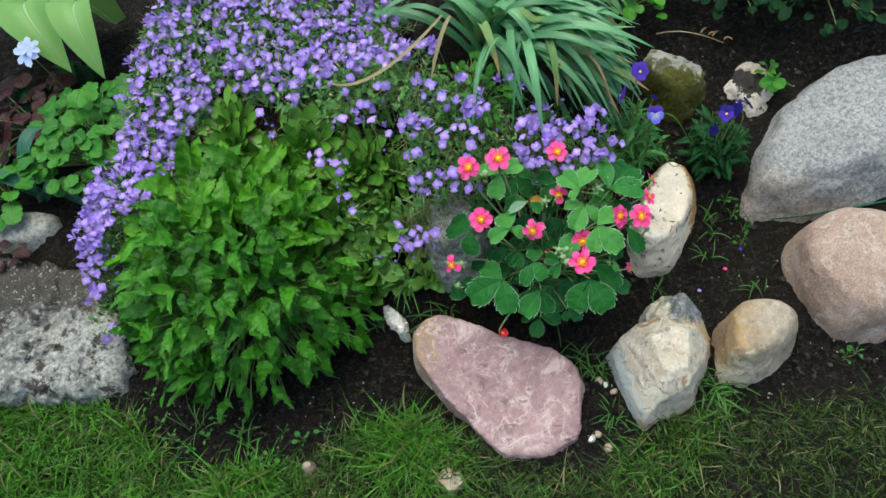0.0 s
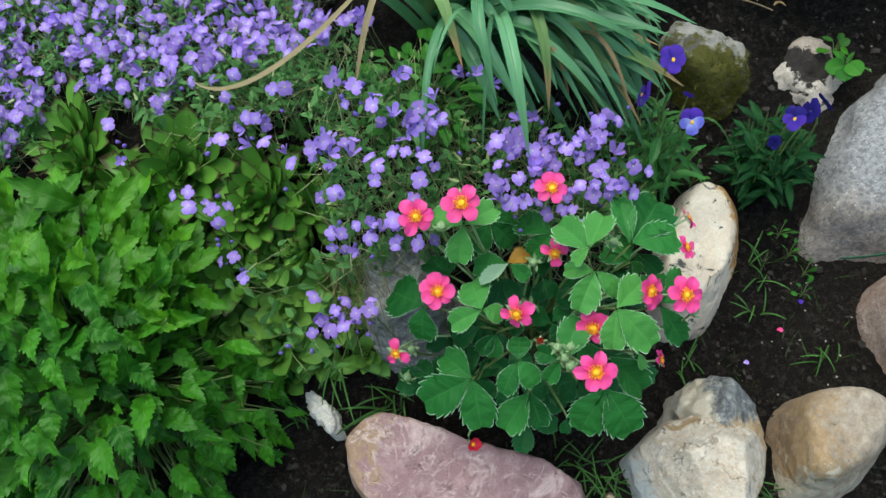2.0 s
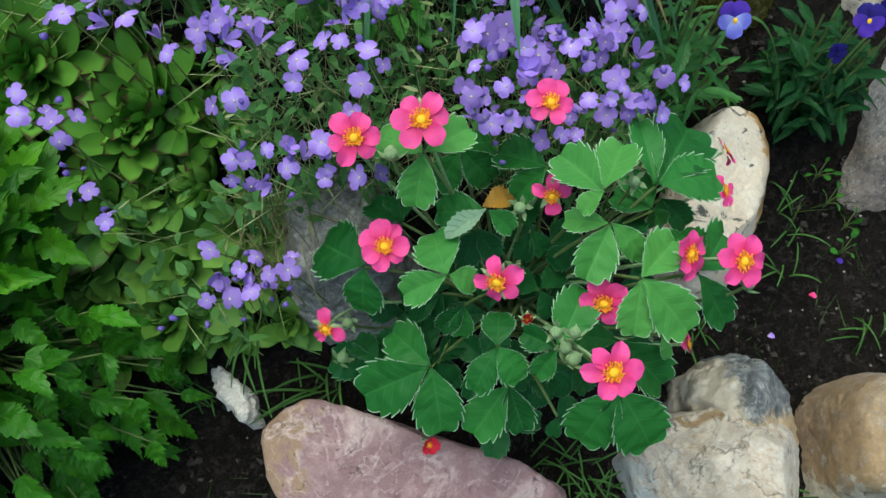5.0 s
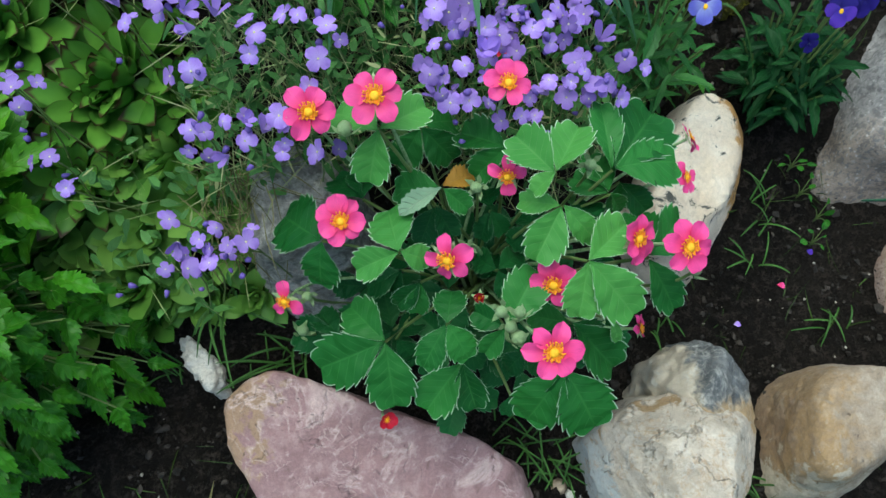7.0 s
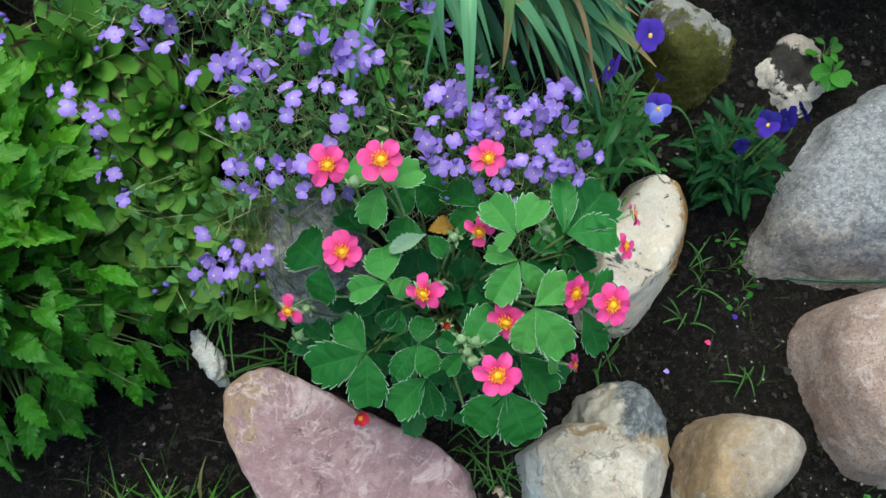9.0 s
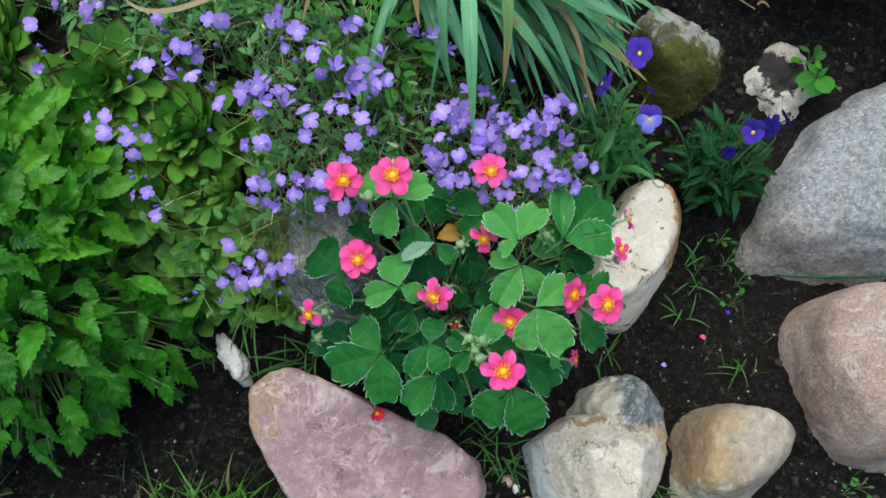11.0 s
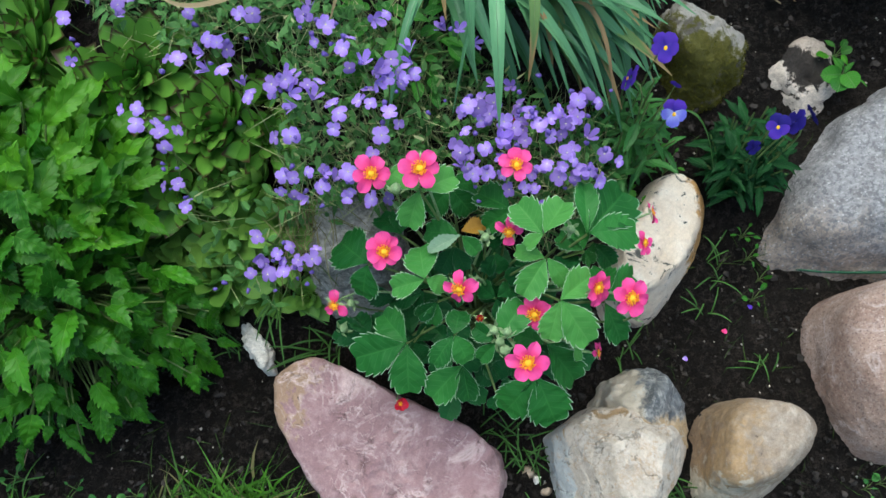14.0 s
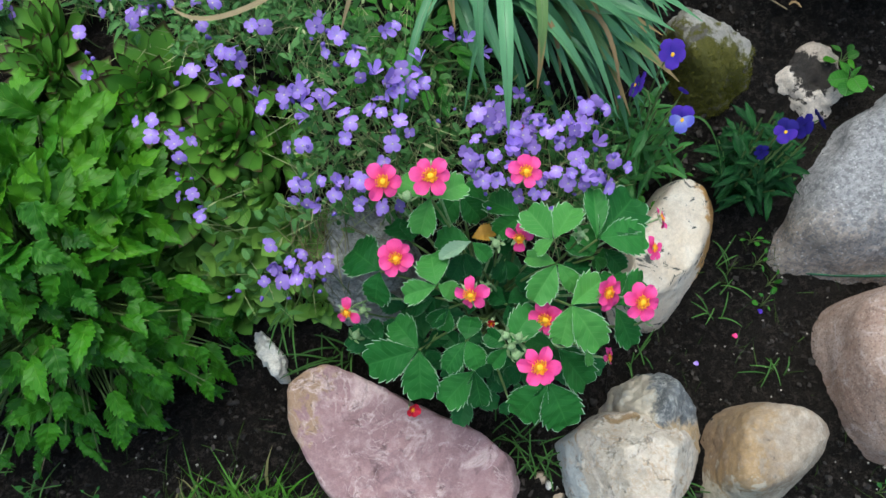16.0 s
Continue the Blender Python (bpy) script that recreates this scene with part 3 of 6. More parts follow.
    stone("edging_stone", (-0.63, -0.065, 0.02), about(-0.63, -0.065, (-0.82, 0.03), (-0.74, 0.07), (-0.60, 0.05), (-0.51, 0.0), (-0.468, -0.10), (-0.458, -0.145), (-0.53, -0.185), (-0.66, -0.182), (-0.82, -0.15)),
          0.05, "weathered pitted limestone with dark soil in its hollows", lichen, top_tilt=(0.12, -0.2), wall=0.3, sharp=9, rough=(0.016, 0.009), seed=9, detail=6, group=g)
    stone("edging_stone", (-0.67, 0.085, 0.078), about(-0.67, 0.085, (-0.78, 0.11), (-0.65, 0.125), (-0.60, 0.11), (-0.585, 0.08), (-0.63, 0.055), (-0.78, 0.06)),
          0.025, "small grey stone among leaves", dull, wall=0.3, sharp=8, rough=(0.008, 0.003), seed=11, detail=4, group=g)
    c = "stone"
    stone("stone_fragment", (0.497, 0.155, 0.078), about(0.495, 0.15, (0.455, 0.154), (0.488, 0.198), (0.525, 0.192), (0.531, 0.156), (0.526, 0.126), (0.484, 0.116)),
          0.016, "bleached flint fragment with dark soil across its top", chip, top_tilt=(0.1, -0.2), wall=0.5, sharp=10, rough=(0.010, 0.006), seed=12, detail=4, category=c)
    bone = rock_material("white_pitted_stone", (0.72, 0.68, 0.60), (0.84, 0.80, 0.73), (0.9, 0.87, 0.80), big=30.0, fine=220.0, patch=(0.25, 0.24, 0.2), patch_scale=60.0, patch_at=0.6, relief=0.004)
    stone("stone_fragment", (-0.075, -0.120, 0.018), about(-0.072, -0.118, (-0.091, -0.104), (-0.076, -0.098), (-0.063, -0.113), (-0.051, -0.133), (-0.053, -0.149), (-0.066, -0.144), (-0.082, -0.123)),
          0.02, "knobbly white stone on the soil", bone, wall=0.1, sharp=8, rough=(0.008, 0.004), seed=13, detail=5, grit=3.0, category=c)
    stone("stone_fragment", (-0.013, -0.354, 0.006), about(0, 0, (-0.02, 0.0), (-0.005, 0.018), (0.016, 0.012), (0.02, -0.01), (0.0, -0.02)),
          0.004, "small buff stone in the lawn", tan, wall=0.3, sharp=6, rough=(0.004, 0.002), seed=14, detail=4, category=c)
    stone("stone_fragment", (-0.206, -0.315, 0.004), about(0, 0, (-0.009, 0.0), (-0.003, 0.008), (0.008, 0.005), (0.009, -0.004), (0.0, -0.008)),
          0.009, "small pale stone at the edge of the lawn", tan, wall=0.3, sharp=6, rough=(0.003, 0.001), seed=16, detail=4, category=c)
    spots = ((0.201, -0.243, 0.0020), (0.211, -0.250, 0.0031), (0.217, -0.259, 0.0024), (0.178, -0.305, 0.0022), (0.186, -0.315, 0.0026), (0.176, -0.32, 0.0018), (0.197, -0.335, 0.0024))
    for i, (x, y, r) in enumerate(spots):
        stone("pebble", (x, y, ground_z(x, y) + r * 0.3), [(r, 0), (r * 0.4, r * 0.9), (-r * 0.8, r * 0.5), (-r * 0.7, -r * 0.6), (r * 0.4, -r * 0.8)], r * 0.6,
              "tiny pale pebble on dark soil", (tan, bone)[i % 2], sharp=18, rough=(0.0008, 0.0005), seed=20 + i, detail=2, depth=r * 0.6, category="pebble", group="pale pebbles")


build_ground()
build_stones()


# ---- leaf and flower shapes ----
def blade(name, profile, teeth=0, tooth=0.0, cols=3, rows=14, fold=0.25, droop=0.15, ripple=0.0, cup=0.0, twist=0.0, seed=0, thick=0.0, pleat=0.0, veins=7, notch=0.0, saw=False):
    """A leaf of length 1 along y. profile(v) is its half width; teeth notch its edge; fold lifts its sides, droop bends its tip down."""
    rows = (4 if saw else 2) * teeth if teeth else rows
    rs = random.Random(seed)
    ph = rs.uniform(0, 6)
    verts, uvs, faces = [], [], []
    for i in range(rows + 1):
        v = i / rows
        w = profile(v)
        for j in range(-cols, cols + 1):
            u = j / cols
            x, y = u * w, v
            if saw:
                # forward-pointing teeth: each swells slowly and drops back at once
                q = (v * teeth) % 1.0
                out = tooth * (q ** 0.8 if q < 0.76 else (1 - q) * 3.3) * min(1.0, w * 4.5)
                if abs(j) >= cols - 1 and 0 < i < rows:
                    k = (1.0 if abs(j) == cols else 0.3)
                    x += math.copysign(out * k, u)
                    y += 0.75 * out * k + out * k * max(0.0, v - 0.6)
            elif teeth and 0 < i < rows and abs(j) >= cols - 1:
                out = (tooth if i % 2 else -tooth) * (0.3 + 0.7 * min(1, w * 3.2)) * (1 if abs(j) == cols else 0.25) * rs.uniform(0.7, 1.25)
                x += out if u > 0 else -out
                y += out * 0.9 * max(0.0, (v - 0.55) / 0.45)
                y += 0.6 * tooth * (1 if i % 2 else 0) * (1 if abs(j) == cols else 0.3)
            y -= notch * max(0.0, v - 0.55) * (1 - min(1.0, abs(u) * 1.6)) ** 1.2
            z = fold * abs(x) - cup * x * x - droop * v * v
            z += ripple * math.sin(v * 9 + ph + u * 1.5) * abs(u) + ripple * 0.6 * math.sin(v * 23 + ph) * (1 - abs(abs(u) * 2 - 1))
            z += pleat * math.cos(6.283 * (v * veins - abs(u) * 1.6)) * min(1, abs(u) * 2) * (1 - v * 0.5)
            x += twist * v * v * 0.3
            verts.append((x, y, z))
            uvs.append((u * 0.5 + 0.5, v))
    n = 2 * cols + 1
    for i in range(rows):
        for j in range(n - 1):
            a = i * n + j
            faces.append((a, a + 1, a + n + 1, a + n))
    if thick:
        o = len(verts)
        for (x, y, z), (u, v) in zip(list(verts), list(uvs)):
            edge = 1 - abs(u * 2 - 1) ** 3
            verts.append((x * 0.97, y * 0.99, z - thick * edge * math.sin(math.pi * min(1, 0.12 + v * 0.85))))
            uvs.append((u, v))
        faces += [tuple(reversed([i + o for i in f])) for f in list(faces)]
    return mesh_of(name, verts, faces, uvs)


def obovate(w):
    def half(v):
        if v < 0.62:
            return w * math.sin(math.pi * 0.5 * v / 0.62) ** 1.12 + 0.010
        return w * (1 - ((v - 0.62) / 0.38) ** 2.3) ** 0.55 + 0.006
    return half


def heart(w):
    return lambda v: w * (1 - v ** 1.5) ** 0.95 * (min(1.0, 0.3 + v * 4.0) ** 0.7) * (1 - 0.25 * v) + 0.003


def lance(w):
    return lambda v: w * (math.sin(math.pi * min(1, 0.04 + 0.96 * v ** 0.85)) ** 0.9) + 0.003


def spoon(w):
    return lambda v: w * (0.28 + 0.72 * math.sin(math.pi * 0.5 * min(1, v / 0.68)) ** 2) * (1 - max(0, (v - 0.62) / 0.38) ** 1.5) ** 0.8 + 0.002


def roundish(w):
    return lambda v: w * math.sin(math.pi * min(1, 0.06 + 0.94 * v)) ** 0.5 + 0.003


def petal_profile(w):
    return lambda v: w * (0.22 + 0.78 * math.sin(math.pi * 0.5 * min(1, v / 0.6))) * (1 - max(0, (v - 0.6) / 0.4) ** 2.4) ** 0.5 + 0.004


def whorl(name, count, profile, rise, droop, mats, centre=0.0, gap=0.03, cols=2, rows=5, cup=0.6, uneven=0.12, seed=0, crumple=0.0):
    """A flower of joined petals round its middle, radius about 1, opening along z."""
    rs = random.Random(seed)
    verts, uvs, faces, fm = [], [], [], []
    for k in range(count):
        a = 2 * math.pi * (k + rs.uniform(-0.12, 0.12)) / count
        size = 1 + rs.uniform(-uneven, uneven)
        lift = rise + rs.uniform(-0.12, 0.12)
        o = len(verts)
        n = 2 * cols + 1
        for i in range(rows + 1):
            v = i / rows
            w = profile(v)
            for j in range(-cols, cols + 1):
                u = j / cols
                x, y = u * w * size, gap + v * size * (1 - gap)
                z = lift * v - droop * v * v + cup * x * x + 0.02 * (k % 2) + crumple * math.sin(7 * u + 5 * v + 2.1 * k + seed) * v
                verts.append((x * math.cos(a) - y * math.sin(a), x * math.sin(a) + y * math.cos(a), z))
                uvs.append((u * 0.5 + 0.5, v))
        for i in range(rows):
            for j in range(n - 1):
                q = o + i * n + j
                faces.append((q, q + 1, q + n + 1, q + n))
                fm.append(0)
    if centre:
        o = len(verts)
        ring = 8
        for h, r in ((0.0, 1.0), (0.06, 0.85), (0.10, 0.35)):
            for k in range(ring):
                t = 2 * math.pi * k / ring
                verts.append((centre * r * math.cos(t), centre * r * math.sin(t), h + 0.02))
                uvs.append((0.5, 0.5))
        for i in range(2):
            for k in range(ring):
                k2 = (k + 1) % ring
                faces.append((o + i * ring + k, o + i * ring + k2, o + (i + 1) * ring + k2, o + (i + 1) * ring + k))
                fm.append(1)
        faces.append(tuple(o + 2 * ring + k for k in range(ring)))
        fm.append(1)
    return mesh_of(name, verts, faces, uvs, mats, fm)


def with_material(mesh, material):
    mesh.materials.append(material)
    return mesh


# ---- strawberry ----
STRAW_BASE = Vector((0.15, -0.095, 0.055))
def straw_set(material):
    return [with_material(blade("leaflet", obovate(w), teeth=t, tooth=0.088, cols=5, fold=f, droop=d, ripple=0.02, cup=c, seed=s, pleat=0.011, veins=t * 0.8, saw=True), material)
            for w, t, f, d, c, s in ((0.41, 8, 0.30, 0.12, 0.30, 1), (0.39, 7, 0.48, 0.05, 0.25, 2), (0.43, 8, 0.16, 0.26, 0.45, 3), (0.40, 7, 0.38, 0.2, 0.6, 5))]


# m: mid green, y: young, d: copy with shade in its colour
straw_leaflets = {"m": straw_set(M_STRAW), "y": straw_set(M_STRAW_YOUNG), "d": straw_set(M_STRAW_SHADED)}
pale_leaflet = with_material(blade("leaflet", obovate(0.2), teeth=8, tooth=0.02, cols=4, fold=0.9, droop=0.1, ripple=0.02, seed=4), M_STRAW_UNDER)
strawberry = thing("strawberry_plant", Matrix.Translation(STRAW_BASE), "strawberry plant with toothed green leaves and bright pink flowers", "plant")


def strawberry_leaf(leaf_tone, hub, *tips):
    """A leaf of leaflets on a stalk; tips are where the leaflets end, with half their width to their length (below 0: a folded pale one)."""
    hub = Vector(hub)
    foot = STRAW_BASE + Vector((R.uniform(-0.02, 0.02), R.uniform(-0.02, 0.02), 0))
    mid = foot.lerp(hub, 0.5) + Vector((0, 0, 0.03))
    v, f = tube(bend(foot, mid, hub, 6), 0.0016, 0.001)
    leaf = part("leaf", mesh_of("leaf", v, f, mats=(M_STEM,)), None, strawberry, m=Matrix())
    for k, (x, y, z, w) in enumerate(tips):
        way = Vector((x, y, z)) - hub
        up = UP + Vector((R.uniform(-0.2, 0.2), R.uniform(-0.45, 0.0), 0))
        mesh = pale_leaflet if w < 0 else R.choice(straw_leaflets[leaf_tone])
        m = frame_of(hub + way * 0.03 + Vector((0, 0, 0.0015 * k)), way, up, way.length * 0.94, R.uniform(-0.12, 0.12), 1.0 if w < 0 else w / 0.53 * R.uniform(0.95, 1.05))
        part("leaflet", mesh, None, leaf, "silvery folded leaflet underside" if w < 0 else "", m=m)


strawberry_leaf("y", (0.104, -0.067, 0.262), (0.076, -0.041, 0.25, 0.5), (0.131, -0.051, 0.256, 0.46), (0.095, -0.09, 0.242, 0.46))
strawberry_leaf("m", (0.125, -0.04, 0.215), (0.107, -0.056, 0.195, 0.44), (0.144, -0.056, 0.195, 0.46), (0.151, -0.026, 0.2, 0.4))
strawberry_leaf("m", (0.175, -0.062, 0.22), (0.148, -0.041, 0.208, 0.46), (0.154, -0.071, 0.2, 0.42))
strawberry_leaf("m", (0.135, -0.088, 0.226), (0.103, -0.079, 0.218, 0.42), (0.149, -0.099, 0.216, 0.44), (0.109, -0.104, 0.23, -1))
strawberry_leaf("y", (0.108, -0.126, 0.23), (0.1, -0.093, 0.226, 0.48), (0.081, -0.13, 0.218, 0.44), (0.126, -0.13, 0.22, 0.46))
strawberry_leaf("m", (0.06, -0.102, 0.2), (0.027, -0.073, 0.188, 0.5), (0.051, -0.126, 0.18, 0.5), (0.073, -0.074, 0.19, 0.4))
strawberry_leaf("m", (0.091, -0.159, 0.168), (0.066, -0.13, 0.163, 0.46), (0.042, -0.17, 0.15, 0.42), (0.092, -0.199, 0.148, 0.42))
strawberry_leaf("y", (0.196, -0.098, 0.252), (0.177, -0.069, 0.248, 0.46), (0.214, -0.067, 0.246, 0.44), (0.183, -0.105, 0.242, 0.46))
strawberry_leaf("y", (0.199, -0.111, 0.238), (0.175, -0.1, 0.23, 0.36), (0.181, -0.139, 0.228, 0.44), (0.216, -0.132, 0.23, 0.32))
strawberry_leaf("m", (0.234, -0.083, 0.218), (0.235, -0.038, 0.224, 0.28), (0.276, -0.033, 0.204, 0.42), (0.279, -0.075, 0.212, 0.42))
strawberry_leaf("m", (0.233, -0.092, 0.205), (0.213, -0.074, 0.2, 0.42), (0.228, -0.058, 0.202, 0.36), (0.242, -0.096, 0.185, 0.36))
strawberry_leaf("y", (0.207, -0.146, 0.243), (0.234, -0.122, 0.233, 0.44), (0.2, -0.174, 0.231, 0.44), (0.231, -0.176, 0.229, 0.42))
strawberry_leaf("m", (0.243, -0.141, 0.225), (0.259, -0.169, 0.209, 0.38), (0.275, -0.111, 0.205, 0.34), (0.248, -0.099, 0.195, 0.3))
strawberry_leaf("m", (0.243, -0.08, 0.195), (0.263, -0.094, 0.175, 0.38), (0.241, -0.094, 0.175, 0.36))
strawberry_leaf("m", (0.13, -0.163, 0.208), (0.134, -0.14, 0.206, 0.5), (0.112, -0.185, 0.198, 0.36), (0.142, -0.183, 0.198, 0.46))
strawberry_leaf("m", (0.162, -0.169, 0.21), (0.183, -0.139, 0.22, 0.4), (0.145, -0.155, 0.202, 0.42), (0.149, -0.18, 0.195, 0.4))
strawberry_leaf("m", (0.192, -0.193, 0.205), (0.21, -0.228, 0.185, 0.48), (0.167, -0.221, 0.179, 0.42), (0.184, -0.215, 0.175, 0.28))
strawberry_leaf("m", (0.136, -0.173, 0.155), (0.11, -0.199, 0.14, 0.44), (0.142, -0.201, 0.14, 0.44))
strawberry_leaf("m", (0.202, -0.163, 0.185), (0.178, -0.152, 0.175, 0.42), (0.223, -0.173, 0.173, 0.46), (0.229, -0.187, 0.155, 0.42))
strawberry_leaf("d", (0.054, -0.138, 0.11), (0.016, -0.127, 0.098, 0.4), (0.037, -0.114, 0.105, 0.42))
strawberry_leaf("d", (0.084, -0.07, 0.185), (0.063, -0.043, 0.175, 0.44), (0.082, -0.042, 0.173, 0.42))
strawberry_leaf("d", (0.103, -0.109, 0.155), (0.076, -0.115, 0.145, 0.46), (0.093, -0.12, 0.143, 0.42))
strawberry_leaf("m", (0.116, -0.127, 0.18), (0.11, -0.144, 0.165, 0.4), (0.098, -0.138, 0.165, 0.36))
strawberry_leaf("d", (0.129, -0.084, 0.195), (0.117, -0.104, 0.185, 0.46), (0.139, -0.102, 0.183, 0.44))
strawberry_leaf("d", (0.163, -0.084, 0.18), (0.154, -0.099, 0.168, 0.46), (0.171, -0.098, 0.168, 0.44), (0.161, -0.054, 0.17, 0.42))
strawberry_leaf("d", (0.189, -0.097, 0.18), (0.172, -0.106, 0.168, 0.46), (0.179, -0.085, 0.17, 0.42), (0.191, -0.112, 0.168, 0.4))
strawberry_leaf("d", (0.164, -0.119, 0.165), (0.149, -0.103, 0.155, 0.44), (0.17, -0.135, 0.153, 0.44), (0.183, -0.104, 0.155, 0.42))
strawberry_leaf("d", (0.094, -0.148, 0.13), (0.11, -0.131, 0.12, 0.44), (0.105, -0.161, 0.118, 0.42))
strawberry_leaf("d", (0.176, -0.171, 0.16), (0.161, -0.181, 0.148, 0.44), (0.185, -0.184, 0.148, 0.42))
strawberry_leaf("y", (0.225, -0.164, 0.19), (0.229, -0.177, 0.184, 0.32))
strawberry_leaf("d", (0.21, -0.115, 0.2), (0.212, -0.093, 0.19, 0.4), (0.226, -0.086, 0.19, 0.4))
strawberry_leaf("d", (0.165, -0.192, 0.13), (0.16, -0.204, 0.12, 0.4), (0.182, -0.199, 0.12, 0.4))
# low inner fill, in the leaf colour darkened as shade
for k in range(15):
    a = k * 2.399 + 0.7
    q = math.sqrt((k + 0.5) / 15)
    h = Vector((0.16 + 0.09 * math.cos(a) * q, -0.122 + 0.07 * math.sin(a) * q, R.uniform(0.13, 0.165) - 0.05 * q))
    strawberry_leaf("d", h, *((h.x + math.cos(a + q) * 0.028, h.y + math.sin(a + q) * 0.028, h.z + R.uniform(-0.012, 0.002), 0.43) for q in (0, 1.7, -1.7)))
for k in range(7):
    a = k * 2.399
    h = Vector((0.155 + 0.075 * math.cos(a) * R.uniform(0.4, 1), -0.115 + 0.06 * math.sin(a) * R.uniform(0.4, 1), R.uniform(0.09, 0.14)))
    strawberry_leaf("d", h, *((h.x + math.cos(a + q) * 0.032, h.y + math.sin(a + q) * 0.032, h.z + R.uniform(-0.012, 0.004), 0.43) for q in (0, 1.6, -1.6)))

pink_petals = [with_material(blade("petal", petal_profile(w), cols=3, rows=9, fold=f, droop=d, ripple=0.05, cup=-0.3, seed=s, notch=0.30), M_PINK) for w, f, d, s in ((0.40, 0.1, 0.16, 1), (0.46, 0.2, 0.0, 2), (0.36, 0.25, 0.28, 3), (0.40, -0.1, 0.1, 4))]
red_petal = with_material(blade("petal", petal_profile(0.5), cols=3, rows=8, fold=0.2, droop=-0.5, ripple=0.03, cup=-0.9, seed=6), M_RED)


def stamen_head():
    """A domed pistil with a ring of stamens, radius 1."""
    rs = random.Random(3)
    pieces, fm = [], []
    v, f = [], []
    for i, (r, h) in enumerate(((0.42, 0.0), (0.40, 0.14), (0.28, 0.24), (0.10, 0.28))):
        for k in range(10):
            t = 2 * math.pi * k / 10
            v.append(Vector((r * math.cos(t), r * math.sin(t), h)))
    for i in range(3):
        for k in range(10):
            f.append((i * 10 + k, i * 10 + (k + 1) % 10, (i + 1) * 10 + (k + 1) % 10, (i + 1) * 10 + k))
    f.append(tuple(range(30, 40)))
    pieces.append((v, f))
    fm += [0] * len(f)
    for k in range(46):
        t = 2 * math.pi * (k + rs.uniform(-0.4, 0.4)) / 46
        r = rs.uniform(0.5, 1.0)
        d = Vector((math.cos(t), math.sin(t), 0))
        a, b = d * 0.38 + Vector((0, 0, 0.05)), d * r + Vector((0, 0, rs.uniform(0.1, 0.3)))
        tv, tf = tube([a, (a + b) / 2 + Vector((0, 0, 0.05)), b], 0.045, 0.04, 3)
        pieces.append((tv, tf))
        fm += [1] * len(tf)
        s = 0.095
        ov = [b + Vector(p) * s for p in ((1, 0, 0), (-1, 0, 0), (0, 1, 0), (0, -1, 0), (0, 0, 0.8), (0, 0, -0.8))]
        of = [(0, 2, 4), (2, 1, 4), (1, 3, 4), (3, 0, 4), (2, 0, 5), (1, 2, 5), (3, 1, 5), (0, 3, 5)]
        pieces.append((ov, of))
        fm += [1] * len(of)
    v, f = joined(pieces)
    return mesh_of("stamen_ring", v, f, None, (M_YELLOW, M_ANTHER), fm)


stamens = stamen_head()


def sepal_cup(at, normal, r):
    v, f = [], []
    base = facing(at, normal, size=r)
    for k in range(5):
        a = 2 * math.pi * k / 5
        o = len(v)
        for x, y, z in ((-0.14, 0.12, -0.12), (0.14, 0.12, -0.12), (0.2, 0.45, -0.14), (0, 0.92, -0.1), (-0.2, 0.45, -0.14)):
            v.append(base @ Vector((x * math.cos(a) - y * math.sin(a), x * math.sin(a) + y * math.cos(a), z)))
        f.append((o, o + 1, o + 2, o + 3, o + 4))
    return v, f


def strawberry_flower(at, azimuth, lean, size=0.0155, petals=6, spin=0.0, missing=(), mesh=None, label="", cupped=0.0):
    at, n, size = Vector(at), tilt(azimuth, lean), size * 0.84
    foot = STRAW_BASE + Vector((R.uniform(-0.02, 0.02), R.uniform(-0.02, 0.02), 0.02))
    pts = bend(foot, at - n * 0.06 + Vector((0, 0, 0.005)), at - n * 0.002, 8)
    v, f = joined((tube(pts, 0.0014, 0.001), sepal_cup(at, n, size)))
    flower = part("flower", mesh_of("flower", v, f, mats=(M_CALYX,)), None, strawberry, label, m=Matrix())
    base = facing(at, n, spin)
    for k in range(petals):
        if k in missing:
            continue
        a = 2 * math.pi * k / petals + R.uniform(-0.14, 0.14)
        lift = cupped + R.uniform(-0.12, 0.22)
        m = base @ Matrix.Rotation(a, 4, "Z") @ Matrix.Translation((0, size * 0.16, 0.0006 * (k % 2))) @ Matrix.Rotation(lift, 4, "X") @ Matrix.Diagonal((size * R.uniform(0.85, 1.12),) * 3 + (1,))
        part("petal", mesh or R.choice(pink_petals), None, flower, m=m)
    part("stamen_ring", stamens, None, flower, "yellow-orange stamens", m=base @ Matrix.Translation((0, 0, size * 0.08)) @ Matrix.Diagonal((size * 0.45,) * 3 + (1,)))


strawberry_flower((0.068, -0.058, 0.273), 300, 32, 0.0155, 6, 0.2)
strawberry_flower((0.105, -0.060, 0.285), 268, 24, 0.0165, 6, 0.5)
strawberry_flower((0.177, -0.042, 0.257), 275, 22, 0.0145, 6, 0.1)
strawberry_flower((0.074, -0.097, 0.215), 262, 24, 0.0155, 7, 0.3)
strawberry_flower((0.134, -0.134, 0.233), 240, 48, 0.0155, 5, 0.6)
strawberry_flower((0.028, -0.125, 0.163), 250, 45, 0.0135, 6, 0.4, missing=(1, 3, 5))
strawberry_flower((0.172, -0.086, 0.230), 262, 50, 0.0135, 6, 0.0, missing=(2, 4))
strawberry_flower((0.235, -0.136, 0.243), 318, 45, 0.0145, 6, 0.2)
strawberry_flower((0.257, -0.147, 0.253), 300, 32, 0.0155, 6, 0.9)
strawberry_flower((0.182, -0.193, 0.247), 290, 32, 0.0165, 6, 0.2)
